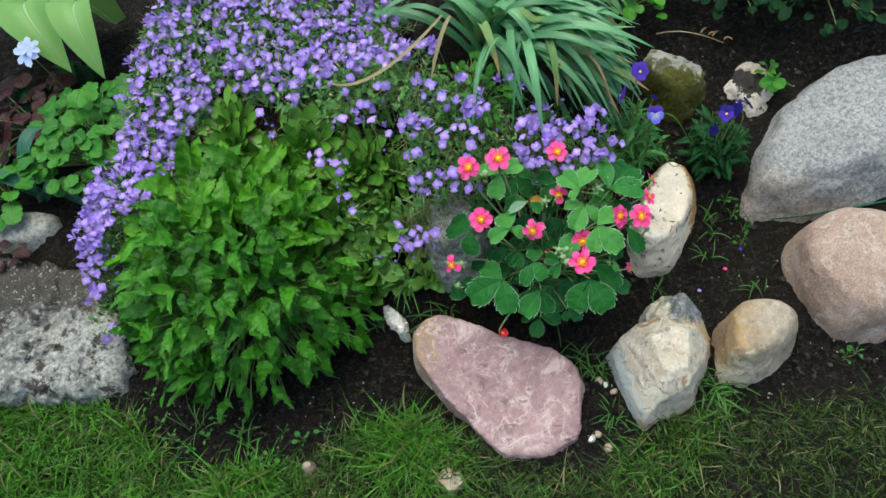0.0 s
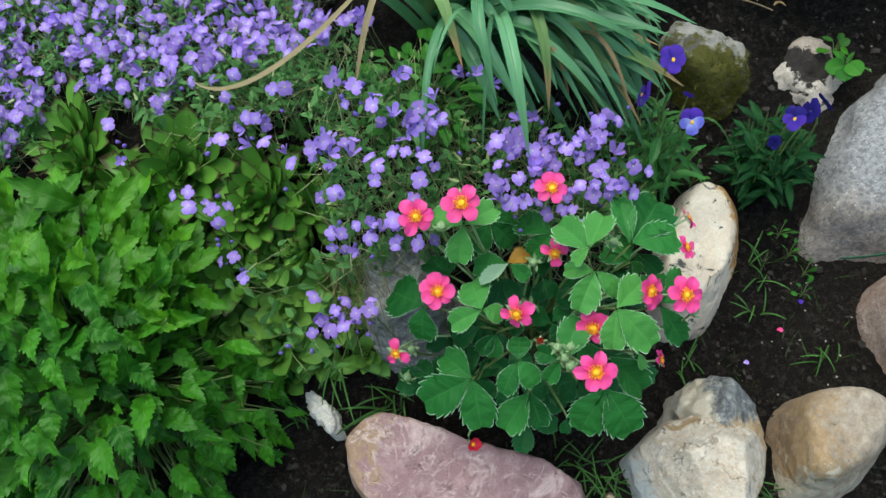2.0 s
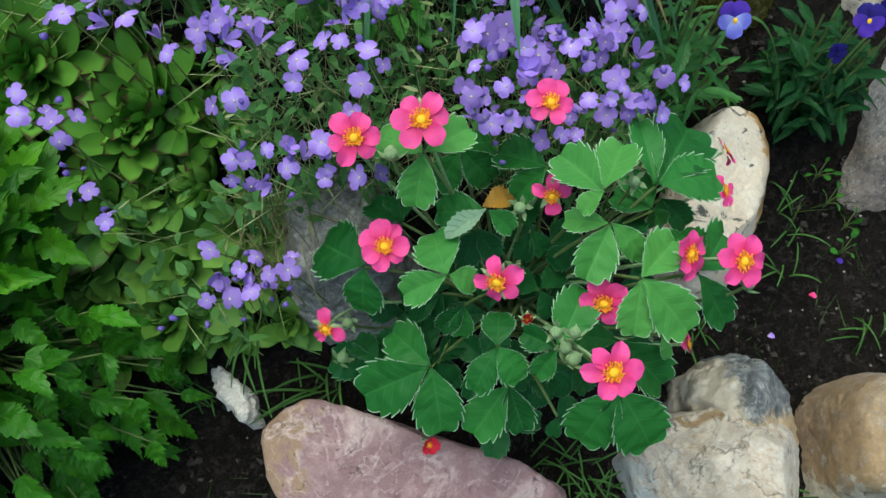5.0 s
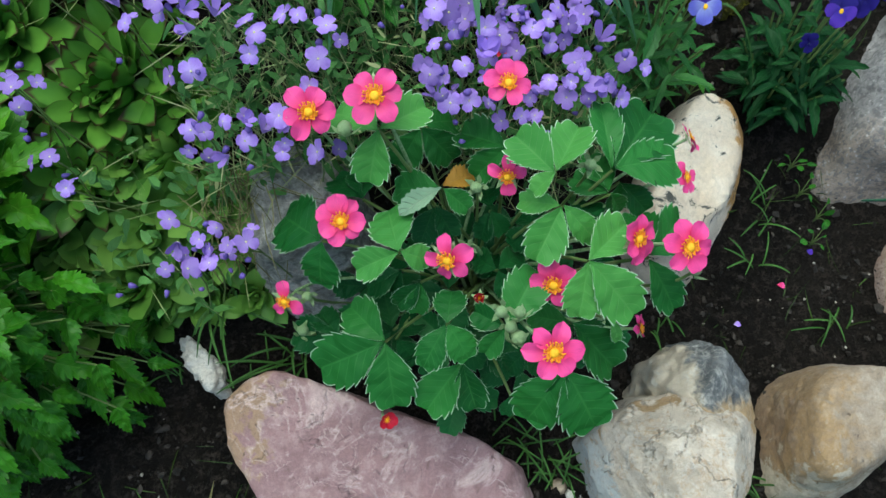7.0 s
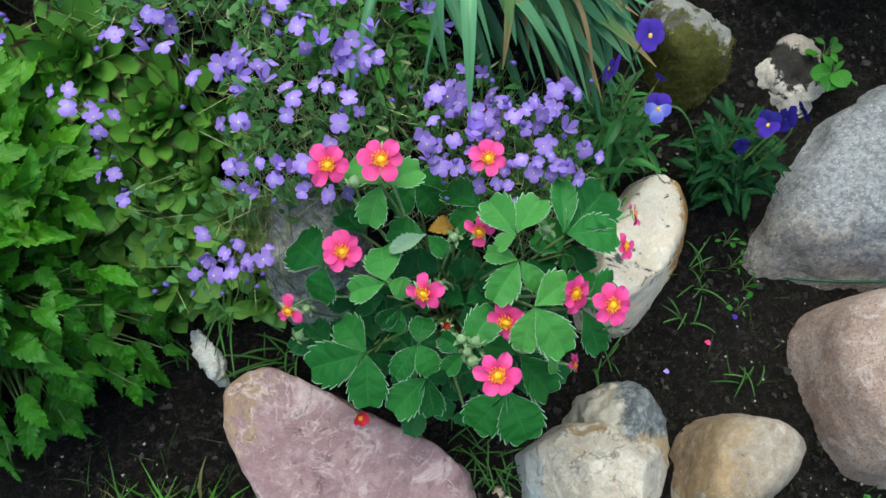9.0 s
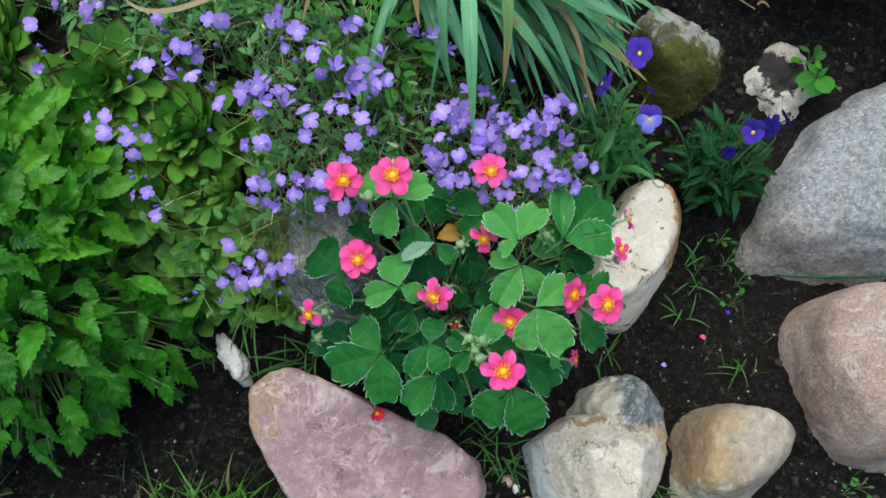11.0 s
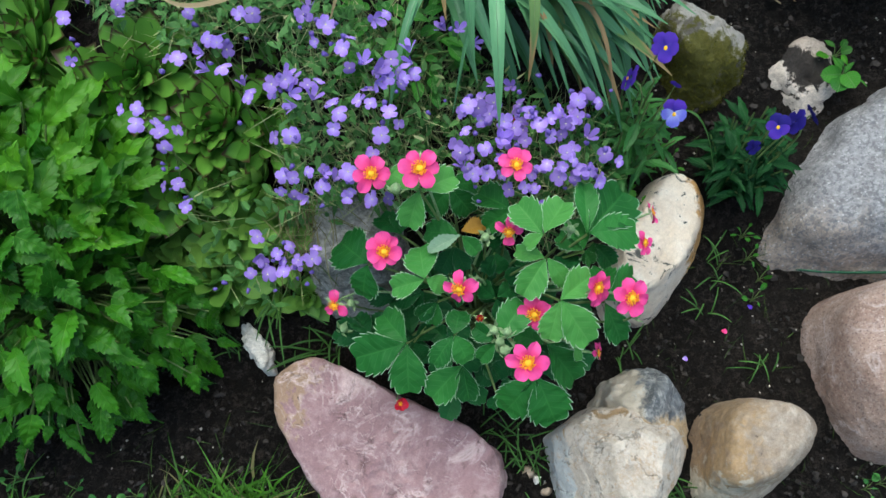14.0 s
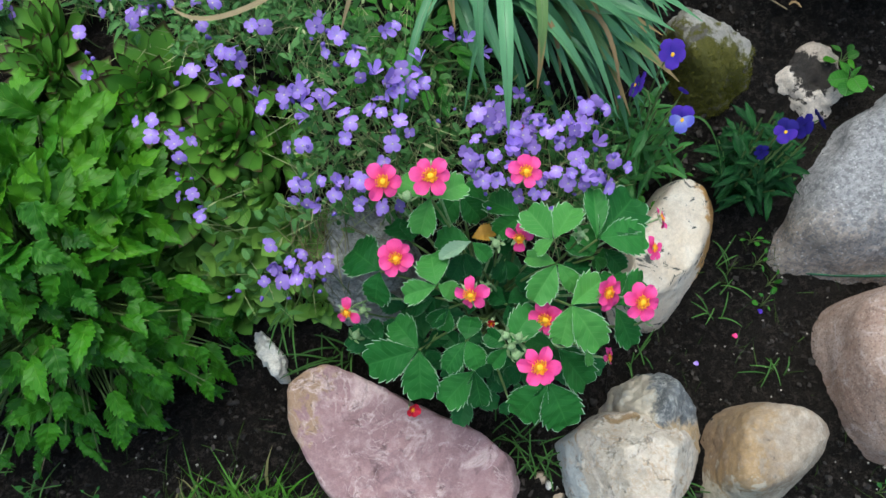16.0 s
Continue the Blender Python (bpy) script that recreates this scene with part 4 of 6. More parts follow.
strawberry_flower((0.150, -0.146, 0.197), 260, 15, 0.0075, 5, 0.3, mesh=red_petal, cupped=0.9, label="half-open crimson bud")
strawberry_flower((0.080, -0.193, 0.085), 320, 30, 0.0072, 5, 0.0, mesh=red_petal, cupped=0.15, label="small red flower above the pink slab")
strawberry_flower((0.191, -0.149, 0.218), 240, 42, 0.0155, 6, 0.7)
strawberry_flower((0.298, -0.044, 0.175), 10, 60, 0.0115, 5, 0.1, missing=(0,))
strawberry_flower((0.288, -0.074, 0.18), 340, 50, 0.0115, 6, 0.5, missing=(4,))
strawberry_flower((0.181, 0.024, 0.205), 250, 45, 0.0105, 5, 0.5, mesh=red_petal, label="deep red flower among lilac blooms")
strawberry_flower((0.246, -0.165, 0.165), 350, 60, 0.0095, 5, 0.5, missing=(1,))


amber_leaflet = with_material(blade("leaflet", obovate(0.38), teeth=9, tooth=0.05, cols=4, fold=0.4, droop=0.2, ripple=0.04, seed=9), M_AMBER)
part("leaflet", amber_leaflet, None, strawberry, "withered amber leaflet deep in the plant", m=frame_of((0.135, -0.068, 0.19), (1, 0.3, 0.1), UP, 0.02))


def bud_shape():
    """A closed bud: an egg wrapped by five sepals, with a little colour at the tip."""
    verts, faces, fm = [], [], []
    rows, ring = 7, 10
    for i in range(rows + 1):
        t = i / rows
        for k in range(ring):
            a = 2 * math.pi * k / ring
            r = (0.85 * math.sin(math.pi * (0.08 + 0.86 * t)) ** 0.8) * (1 + 0.12 * (k % 2))
            verts.append((r * math.cos(a), r * math.sin(a), 1.9 * t - 0.4))
    for i in range(rows):
        for k in range(ring):
            k2 = (k + 1) % ring
            faces.append((i * ring + k, i * ring + k2, (i + 1) * ring + k2, (i + 1) * ring + k))
            fm.append(0)
    faces.append(tuple(rows * ring + k for k in range(ring)))
    fm.append(0)
    for k in range(5):
        a = 2 * math.pi * k / 5
        o = len(verts)
        for x, y, z in ((-0.3, 0.6, -0.3), (0.3, 0.6, -0.3), (0.42, 1.3, 0.1), (0, 2.1, 0.7), (-0.42, 1.3, 0.1)):
            verts.append((x * math.cos(a) - y * math.sin(a), x * math.sin(a) + y * math.cos(a), z))
        faces.append((o, o + 1, o + 2, o + 3, o + 4))
        fm.append(0)
    return mesh_of("bud", verts, faces, None, (M_CALYX, M_RED), fm)


bud_mesh = bud_shape()
for x, y, z in ((0.087, -0.072, 0.272), (0.262, -0.155, 0.235), (0.145, -0.125, 0.225), (0.041, -0.12, 0.155), (0.163, -0.173, 0.23), (0.221, -0.081, 0.225), (0.029, -0.134, 0.12), (0.155, -0.086, 0.22), (0.223, -0.157, 0.17), (0.169, -0.17, 0.238), (0.160, -0.166, 0.236), (0.166, -0.180, 0.226)):
    at = Vector((x, y, z))
    v, f = tube(bend(STRAW_BASE, at + Vector((0, 0, -0.04)), at, 6), 0.0012, 0.0009)
    stalk = part("bud_stalk", mesh_of("bud_stalk", v, f, mats=(M_STEM,)), None, strawberry, m=Matrix())
    part("bud", bud_mesh, None, stalk, "closed hairy green flower bud", m=facing(at, tilt(R.uniform(0, 360), 40), R.uniform(0, 6), R.uniform(0.0034, 0.0046)))


# ---- bellflower (bright green dome of serrated leaves) ----
def build_bellflower():
    root = thing("bellflower_plant", Matrix.Translation((-0.235, -0.09, ground_z(-0.235, -0.09))), "bushy bright green plant with serrated heart-shaped leaves", "plant")
    meshes = [with_material(blade("leaf", heart(w), teeth=t, tooth=0.115, cols=4, fold=f, droop=d, ripple=0.04, seed=s, pleat=0.010, veins=6, saw=True, twist=tw), M_BELL)
              for w, t, f, d, s, tw in ((0.25, 8, 0.3, 0.22, 1, 0.2), (0.22, 8, 0.6, 0.12, 2, -0.3), (0.28, 8, 0.15, 0.4, 3, 0.3), (0.20, 9, 0.45, 0.3, 4, -0.2), (0.24, 8, -0.1, 0.3, 7, 0.4), (0.36, 8, 0.25, 0.2, 8, 0.0))]
    slim = ((0.12, 0.5, 0.25, 5), (0.15, 0.3, 0.4, 6), (0.17, 0.2, 0.3, 9), (0.13, 0.7, 0.1, 10))
    meshes_long, meshes_young = ([with_material(blade("leaf", lance(w + 0.03), teeth=9, tooth=0.085, cols=3, fold=f, droop=d, ripple=0.04, seed=s, pleat=0.008, saw=True), m) for w, f, d, s in slim] for m in (M_BELL, M_BELL_YOUNG))
    centre, foot = Vector((-0.27, -0.088, 0.03)), Vector((-0.26, -0.07, 0.05))
    rad = Vector((0.165, 0.142, 0.235))
    stems = []
    n = 1050
    for k in range(n):
        zc = 1 - 1.02 * (k + 0.5) / n
        a = k * 2.39996 + R.uniform(-0.3, 0.3)
        s = math.sqrt(max(0, 1 - zc * zc))
        d = Vector((math.cos(a) * s, math.sin(a) * s, zc))
        deep = R.choice((1.05, 1.0, 0.95, 0.87, 0.75))
        p = centre + Vector((d.x * rad.x, d.y * rad.y, d.z * rad.z)) * deep * R.uniform(0.94, 1.06)
        if p.x > -0.15 and p.y > -0.09:
            p.x -= 0.035
        p.z = max(p.z, ground_z(p.x, p.y) + 0.015)
        if noise.noise(p * 34) < -0.16:
            continue
        out = Vector((d.x, d.y, 0)) * 0.9 + Vector((0.15, -0.55, 0))
        upright = zc > 0.5 and R.random() < 0.5 or (p.y > -0.06 or p.x < -0.30) and R.random() < 0.65
        if upright:
            way = Vector((d.x + R.uniform(-0.5, 0.5), d.y + R.uniform(-0.5, 0.5), R.uniform(0.1, 0.7)))
            size = R.uniform(0.026, 0.050)
            mesh = R.choice(meshes_long if R.random() < 0.7 else meshes)
        else:
            way = out + Vector((R.uniform(-1.0, 1.0), R.uniform(-0.7, 0.7), -0.3 - 0.6 * (1 - zc) + R.uniform(-0.2, 0.25)))
            size = R.uniform(0.019, 0.039)
            mesh = R.choice(meshes)
        up = d * 0.7 + Vector((R.uniform(-0.6, 0.6), R.uniform(-0.6, 0.3), 0.75))
        way.normalize()
        m = frame_of(p - way * size * 0.4, way, up, size, R.uniform(-0.3, 0.3))
        part("leaf", mesh, None, root, m=m)
        stems.append(tube(bend(foot + Vector((R.uniform(-0.05, 0.05), R.uniform(-0.04, 0.04), 0)), centre.lerp(p, 0.6) + Vector((0, 0, 0.03)), p - way * size * 0.4, 4), 0.0014, 0.0008, 4))
    # slender upright shoots over the crown and the back
    for k in range(190):
        p = Vector((R.uniform(-0.40, -0.15), R.uniform(-0.085, 0.045), 0))
        p.z = 0.235 - 1.1 * (p.x + 0.27) ** 2 * 4 - 0.35 * max(0.0, p.y) - 0.3 * max(0.0, -0.06 - p.y) + R.uniform(-0.035, 0.02)
        way = Vector(((p.x + 0.27) * 3 + R.gauss(0, 0.45), 0.35 + R.gauss(0, 0.5), R.uniform(0.15, 0.6)))
        size = R.uniform(0.032, 0.058)
        part("leaf", R.choice(meshes_young), None, root, m=frame_of(p, way, Vector((R.gauss(0, 0.3), -0.4, 1)), size, R.uniform(-0.3, 0.3)))
        stems.append(tube(bend(foot, foot.lerp(p, 0.6) + Vector((0, 0, 0.03)), p, 4), 0.0014, 0.0008, 4))
    v, f = joined(stems)
    part("stem_mass", mesh_of("stem_mass", v, f, mats=(M_STEM,)), None, root, "thin pale green stalks", m=Matrix(), kind="stuff")


# ---- houseleeks ----
def build_houseleeks():
    fresh = [with_material(blade("leaf", spoon(w), cols=2, rows=7, fold=0.1, droop=d, cup=-1.2, thick=0.10, seed=s), M_LEEK) for w, d, s in ((0.175, -0.05, 1), (0.16, -0.2, 2), (0.19, 0.08, 5))]
    pale = [with_material(blade("leaf", spoon(w), cols=2, rows=7, fold=0.1, droop=d, cup=-1.0, thick=0.12, seed=s), M_LEEK_PALE) for w, d, s in ((0.30, 0.05, 3), (0.27, -0.1, 4))]
    spots = ((-0.080, 0.050, 0.170, 0.057, 0), (-0.158, 0.082, 0.180, 0.074, 0), (-0.115, 0.115, 0.165, 0.050, 0), (-0.122, 0.040, 0.150, 0.046, 0), (-0.205, 0.030, 0.150, 0.046, 0), (-0.045, 0.085, 0.165, 0.042, 0), (-0.270, 0.135, 0.185, 0.062, 0), (-0.225, 0.072, 0.175, 0.050, 0), (-0.125, -0.010, 0.135, 0.045, 0), (-0.082, -0.042, 0.105, 0.040, 1), (-0.096, -0.072, 0.085, 0.042, 1), (-0.130, -0.052, 0.085, 0.042, 1),
             (-0.058, -0.078, 0.058, 0.034, 1), (-0.105, -0.088, 0.045, 0.034, 1), (-0.028, -0.03, 0.13, 0.036, 1), (-0.19, 0.0, 0.14, 0.045, 0), (-0.26, 0.10, 0.19, 0.045, 0), (-0.085, 0.0, 0.14, 0.036, 1), (-0.155, -0.035, 0.105, 0.038, 1), (-0.05, 0.0, 0.145, 0.034, 1), (-0.165, 0.03, 0.155, 0.04, 0), (-0.085, -0.07, 0.075, 0.03, 1), (-0.035, -0.055, 0.10, 0.03, 1), (-0.145, -0.085, 0.055, 0.032, 1), (-0.10, 0.035, 0.165, 0.045, 0), (-0.165, 0.085, 0.19, 0.045, 0), (-0.04, 0.03, 0.165, 0.036, 0), (-0.105, -0.035, 0.105, 0.034, 1), (-0.06, -0.028, 0.12, 0.03, 1), (-0.012, -0.085, 0.07, 0.028, 1))
    for i, (x, y, z, r, old) in enumerate(spots):
        n = tilt(270 + R.uniform(-70, 70), R.uniform(10, 38))
        at = Vector((x, y, z))
        label = "green houseleek rosette with dark red leaf tips" if not old else "pale yellow-green houseleek rosette on the bank"
        root = thing("houseleek", facing(at, n), label, "succulent", "houseleek rosettes")
        base = facing(at, n)
        count = 38 if not old else 24
        loose = 0.26 if not old else 0.42
        for k in range(count):
            a = k * 2.39996
            q = k / count
            lift = radians(74 - 62 * q ** 0.8) + R.uniform(-loose, loose)
            size = r * (0.34 + 0.86 * q ** 0.7) * R.uniform(1 - 0.8 * loose, 1.08)
            m = base @ Matrix.Rotation(a + R.uniform(-loose, loose), 4, "Z") @ Matrix.Translation((0, r * 0.07 * q + 0.002, 0.012 * (1 - q))) @ Matrix.Rotation(lift, 4, "X") @ Matrix.Diagonal((size, size, size, 1))
            part("leaf", R.choice(pale if old else fresh), None, root, m=m)


# ---- daylily clump ----
def strap(points, width, material, parent, name="leaf", label=""):
    """A long channelled leaf along the points, with a keel."""
    n = len(points)
    verts, uvs, faces = [], [], []
    for i, p in enumerate(points):
        t = i / (n - 1)
        d = (points[min(i + 1, n - 1)] - points[max(i - 1, 0)]).normalized()
        side = d.cross(UP)
        if side.length < 0.05:
            side = Vector((1, 0, 0))
        side.normalize()
        nor = side.cross(d)
        w = width * 0.5 * min(1, 0.55 + t * 2.2) * (1 - max(0, (t - 0.55) / 0.45) ** 2.0) + 0.0004
        for u in (-1, -0.5, 0, 0.5, 1):
            verts.append(p + side * u * w + nor * abs(u) * w * 0.55)
            uvs.append((u * 0.5 + 0.5, t))
    for i in range(n - 1):
        for j in range(4):
            a = i * 5 + j
            faces.append((a, a + 1, a + 6, a + 5))
    return part(name, mesh_of(name, verts, faces, uvs, (material,)), None, parent, label, m=Matrix())


def build_daylily():
    base = Vector((0.13, 0.20, 0.19))
    root = thing("daylily_clump", Matrix.Translation(base), "arching clump of blue-green strap leaves with some withered tips", "plant")
    for k in range(250):
        a = R.gauss(-26, 22) if k % 4 else R.uniform(0, 165)
        far = R.uniform(0.13, 0.25) if a < 5 else R.uniform(0.10, 0.2)
        d = Vector((math.cos(radians(a)), math.sin(radians(a)), 0))
        foot = base + Vector((R.uniform(-0.04, 0.05), R.uniform(-0.05, 0.05), 0))
        high = R.uniform(0.08, 0.20)
        tip = foot + d * far + Vector((R.uniform(-0.02, 0.02), R.uniform(-0.02, 0.02), R.uniform(-0.04, 0.10)))
        tip.z = max(tip.z, ground_z(tip.x, tip.y) + 0.05 + 0.05 * R.random())
        if tip.x < 0.13 and tip.y < 0.06:
            continue
        tip.x = min(tip.x, R.uniform(0.27, 0.32))
        if tip.y < 0.035:
            tip.y = 0.035 + R.uniform(0, 0.05)
        mid = foot + d * far * R.uniform(0.25, 0.5) + Vector((0, 0, high))
        mat = M_STRAP if k % 9 else M_STRAP_TURN
        strap(bend(foot, mid, tip, 12), R.uniform(0.008, 0.0145), mat, root)
    # leaves that stand out from the clump
    strap(bend((0.16, 0.17, 0.22), (0.158, 0.06, 0.40), (0.164, -0.012, 0.262), 14), 0.011, M_STRAP, root)
    strap(bend((0.16, 0.17, 0.22), (0.13, 0.10, 0.40), (0.145, 0.03, 0.28), 14), 0.009, M_STRAP, root)
    strap(bend((0.15, 0.18, 0.22), (0.10, 0.12, 0.36), (0.075, 0.0, 0.24), 14), 0.006, M_STRAP, root)
    strap(bend((0.14, 0.19, 0.22), (0.10, 0.10, 0.40), (0.235, 0.125, 0.325), 14), 0.012, M_STRAP, root)
    strap(bend((0.15, 0.20, 0.22), (0.08, 0.16, 0.42), (-0.034, 0.132, 0.345), 14), 0.013, M_STRAP, root)
    strap(bend((0.16, 0.19, 0.22), (0.20, 0.10, 0.37), (0.19, 0.045, 0.24), 12), 0.009, M_STRAP_TURN, root)
    strap(bend((0.06, 0.14, 0.335), (-0.035, -0.008, 0.355), (-0.092, 0.066, 0.325), 16), 0.0044, M_DRYING, root, label="long curved leaf drying to tan")
    strap(bend((0.07, 0.13, 0.34), (0.055, 0.10, 0.345), (0.034, 0.06, 0.30), 10), 0.0048, M_DRYING, root, label="drooping leaf drying to tan")
    strap(bend((0.16, 0.16, 0.2), (0.155, 0.09, 0.40), (0.128, 0.012, 0.245), 14), 0.0030, M_STRAP, root)
    strap(bend((0.15, 0.16, 0.2), (0.135, 0.13, 0.37), (0.085, 0.055, 0.265), 14), 0.0026, M_STRAP, root)
    for x0, y0, x1, y1 in ((0.225, 0.10, 0.262, 0.045), (0.20, 0.15, 0.27, 0.13), (0.23, 0.155, 0.30, 0.135), (0.19, 0.09, 0.212, 0.06)):
        strap(bend((x0, y0, 0.27), ((x0 + x1) / 2, (y0 + y1) / 2, 0.31), (x1, y1, 0.225), 9), 0.0034, M_STRAP_TAN, root, label="withered brown leaf")


# ---- aubrieta ----
def aub_top(x, y):
    z = 0.235 + 0.09 * math.exp(-(x / 0.16) ** 2 - ((y - 0.06) / 0.12) ** 2) - 0.05 * max(0.0, min(1.0, (-0.03 - y) / 0.05))
    if x < -0.4:
        z -= 0.55 * (-0.4 - x)
    return z


lilac_flowers = [whorl("flower", 4, petal_profile(w), r, d, (M_LILAC, M_THROAT), centre=0.09, crumple=0.07, cup=c, uneven=0.1, seed=s) for w, r, d, c, s in ((0.46, 0.15, 0.25, 0.0, 1), (0.50, 0.35, 0.30, -0.3, 2), (0.46, 0.6, 0.35, 0.2, 3), (0.48, 0.05, 0.35, -0.2, 4), (0.44, 0.4, 0.3, 0.2, 5), (0.36, 2.0, 0.5, 0.6, 6))]


def wisps(name, bases, ways, lengths, widths, bow, parent, material, label, rows=3):
    """Many thin tapering blades joined into one mesh."""
    n = len(bases)
    ways = ways / np.linalg.norm(ways, axis=1)[:, None]
    side = np.cross(ways, np.array([0, 0, 1.0])) + rng.normal(0, 0.25, (n, 3))
    side /= np.linalg.norm(side, axis=1)[:, None] + 1e-9
    verts, uvs = [], []
    for i in range(rows + 1):
        t = i / rows
        c = bases + ways * (lengths * t)[:, None] + bow * (t * t)
        w = widths * (0.55 if i == 0 else (1 - (t ** 2.2) * 0.97))
        verts += [c - side * w[:, None] * 0.5, c + side * w[:, None] * 0.5]
        uvs += [np.tile((0.0, t), (n, 1)), np.tile((1.0, t), (n, 1))]
    k = 2 * (rows + 1)
    V = np.stack(verts, 1).reshape(-1, 3)
    U = np.stack(uvs, 1).reshape(-1, 2)
    o = (np.arange(n) * k)[:, None]
    F = np.concatenate([np.stack((o[:, 0] + 2 * i, o[:, 0] + 2 * i + 1, o[:, 0] + 2 * i + 3, o[:, 0] + 2 * i + 2), 1) for i in range(rows)])
    data = mesh_of(name, V.tolist(), F.tolist(), U, (material,))
    if parent is None:
        return thing(name, None, label, "grass", kind="stuff", data=data)
    return part(name, data, None, parent, label, m=Matrix(), kind="stuff")


def aubrieta(spots, root, scale=1.0):
    """Flowers on wiry stalks; spots are the places of the blooms in millimetres."""
    stalks = []
    for x, y in spots:
        x, y = x / 1000, y / 1000
        z = aub_top(x, y)
        lean = Vector((R.gauss(0, 0.38), -0.35 + R.gauss(0, 0.38), 0.95))
        at = Vector((x, y, z))
        part("flower", R.choice(lilac_flowers), None, root, m=facing(at, lean, R.uniform(0, 6), 0.0069 * scale * R.uniform(0.75, 1.15)))
        for extra in range(R.choice((1, 1, 2)) if scale == 1.0 else 0):
            a = R.uniform(0, 6.28)
            near = at + Vector((math.cos(a) * 0.012, math.sin(a) * 0.012, R.uniform(-0.012, 0.0)))
            part("flower", R.choice(lilac_flowers[2:]), None, root, m=facing(near, Vector((math.cos(a) * 0.8, math.sin(a) * 0.8 - 0.3, R.uniform(0.45, 1.2))), R.uniform(0, 6), 0.0065 * R.uniform(0.7, 1.05)))
        foot = Vector((x + R.uniform(-0.03, 0.03), y + R.uniform(0.0, 0.05), max(ground_z(x, y), z - 0.12)))
        v, f = tube(bend(foot, Vector((x, y + 0.01, z - 0.04)), at, 4), 0.0008, 0.0006, 3)
        part("stalk", mesh_of("stalk", v, f, mats=(M_STEM,)), None, root, m=Matrix())


def bud_scatter(root, spots, count, label):
    """Small closed buds and folded flowers, dark violet, round the open blooms."""
    pieces = []
    for k in range(count):
        x, y = R.choice(spots)
        x, y = x / 1000 + R.gauss(0, 0.011), y / 1000 + R.gauss(0, 0.011)
        c = Vector((x, y, aub_top(x, y) + R.uniform(-0.016, 0.004)))
        m = facing(c, Vector((R.gauss(0, 0.7), -0.3 + R.gauss(0, 0.7), 0.8)), R.uniform(0, 6), R.uniform(0.0017, 0.0032))
        ring = [(math.cos(t * math.pi / 2.5), math.sin(t * math.pi / 2.5)) for t in range(5)]
        v = [m @ Vector((0, 0, -1.3))] + [m @ Vector((0.55 * a, 0.55 * b, -0.5)) for a, b in ring] + [m @ Vector((0.75 * a, 0.75 * b, 0.7 + 0.25 * (i % 2))) for i, (a, b) in enumerate(ring)] + [m @ Vector((0, 0, 1.0))]
        f = [(0, 1 + (i + 1) % 5, 1 + i) for i in range(5)] + [(1 + i, 1 + (i + 1) % 5, 6 + (i + 1) % 5, 6 + i) for i in range(5)] + [(6 + i, 6 + (i + 1) % 5, 11) for i in range(5)]
        pieces.append((v, f))
    v, f = joined(pieces)
    part("bud_scatter", mesh_of("bud_scatter", v, f, mats=(M_BUD,)), None, root, label, m=Matrix(), kind="stuff")


def foliage(root, area, count, low, high, leaf=(0.008, 0.016), slim=0.35, wires=0.2):
    """Small grey-green leaves and wiry stems that fill the cushion; area(x, y) tells where it grows."""
    x0, x1, y0, y1 = area[:4]
    inside = area[4]
    pts = []
    while len(pts) < count:
        x, y = R.uniform(x0, x1), R.uniform(y0, y1)
        if inside(x, y):
            top, bot = aub_top(x, y), ground_z(x, y)
            h = bot + (top - bot) * (low + (high - low) * R.random() ** 0.6)
            pts.append((x, y, h))
    P = np.array(pts)
    n = len(P)
    ways = rng.normal(0, 0.7, (n, 3)) + np.array([0, -0.15, 0.45])
    L = rng.uniform(leaf[0], leaf[1], n)
    bow = np.stack((np.zeros(n), np.zeros(n), -0.35 * L), 1)
    wisps("foliage", P, ways, L, L * slim, bow, root, M_SMALL, "small grey-green leaves", rows=3)
    m = min(n, int(n * wires))
    pick = rng.choice(n, m, replace=False)
    ways = rng.normal(0, 0.55, (m, 3)) + np.array([0, -0.1, 0.8])
    L = rng.uniform(0.02, 0.05, m)
    pods = rng.choice(n, int(n * 0.06), replace=False)
    L2 = rng.uniform(0.006, 0.011, len(pods))
    wisps("pod_scatter", P[pods] + np.array([0, 0, 0.012]), rng.normal(0, 0.6, (len(pods), 3)) + np.array([0, 0, 0.7]), L2, L2 * 0.32, np.zeros((len(pods), 3)), root, M_WIRE, "pale spent seed pods", rows=3)
    wisps("twig_tangle", P[pick] - np.array([0, 0, 0.02]), ways, L, np.full(m, 0.0010), np.zeros((m, 3)), root, M_WIRE, "wiry stems and spent stalks", rows=2)


FRONT = ((-79, 26), (-116, -3), (-116, -14), (-95, -24), (-42, 12), (-22, -9), (-4, -1), (6, 2), (22, -1), (25, -10), (8, -32), (17, -48), (-2, -50), (5, -51), (-88, -51), (-86, -63), (-31, -81), (-14, -94), (-22, -110), (-9, -108), (3, -99), (14, -98), (-36, -109),
         (48, 26), (62, 17), (69, 53), (80, 11), (98, 26), (99, 18), (82, 25), (132, 65), (67, -8), (81, -12), (75, -28), (44, -17), (48, -47), (49, -50), (26, -55), (19, 47), (35, 41), (65, -60), (70, 12), (-54, 34), (-46, 30))
RIGHT = ((157, 0), (140, 4), (148, 3), (138, -16), (154, -27), (164, -18), (188, 6), (185, -17), (174, 26), (206, 4), (229, 23), (235, 27), (222, 2), (235, -10), (223, -30), (212, -40), (230, -35), (235, -36), (202, -33), (185, -47), (193, -47), (248, -23), (155, -41), (144, -42), (134, -32),
         (168, -4), (176, -8), (213, 12), (218, -24), (196, -2), (160, 10), (171, -20), (228, 8))
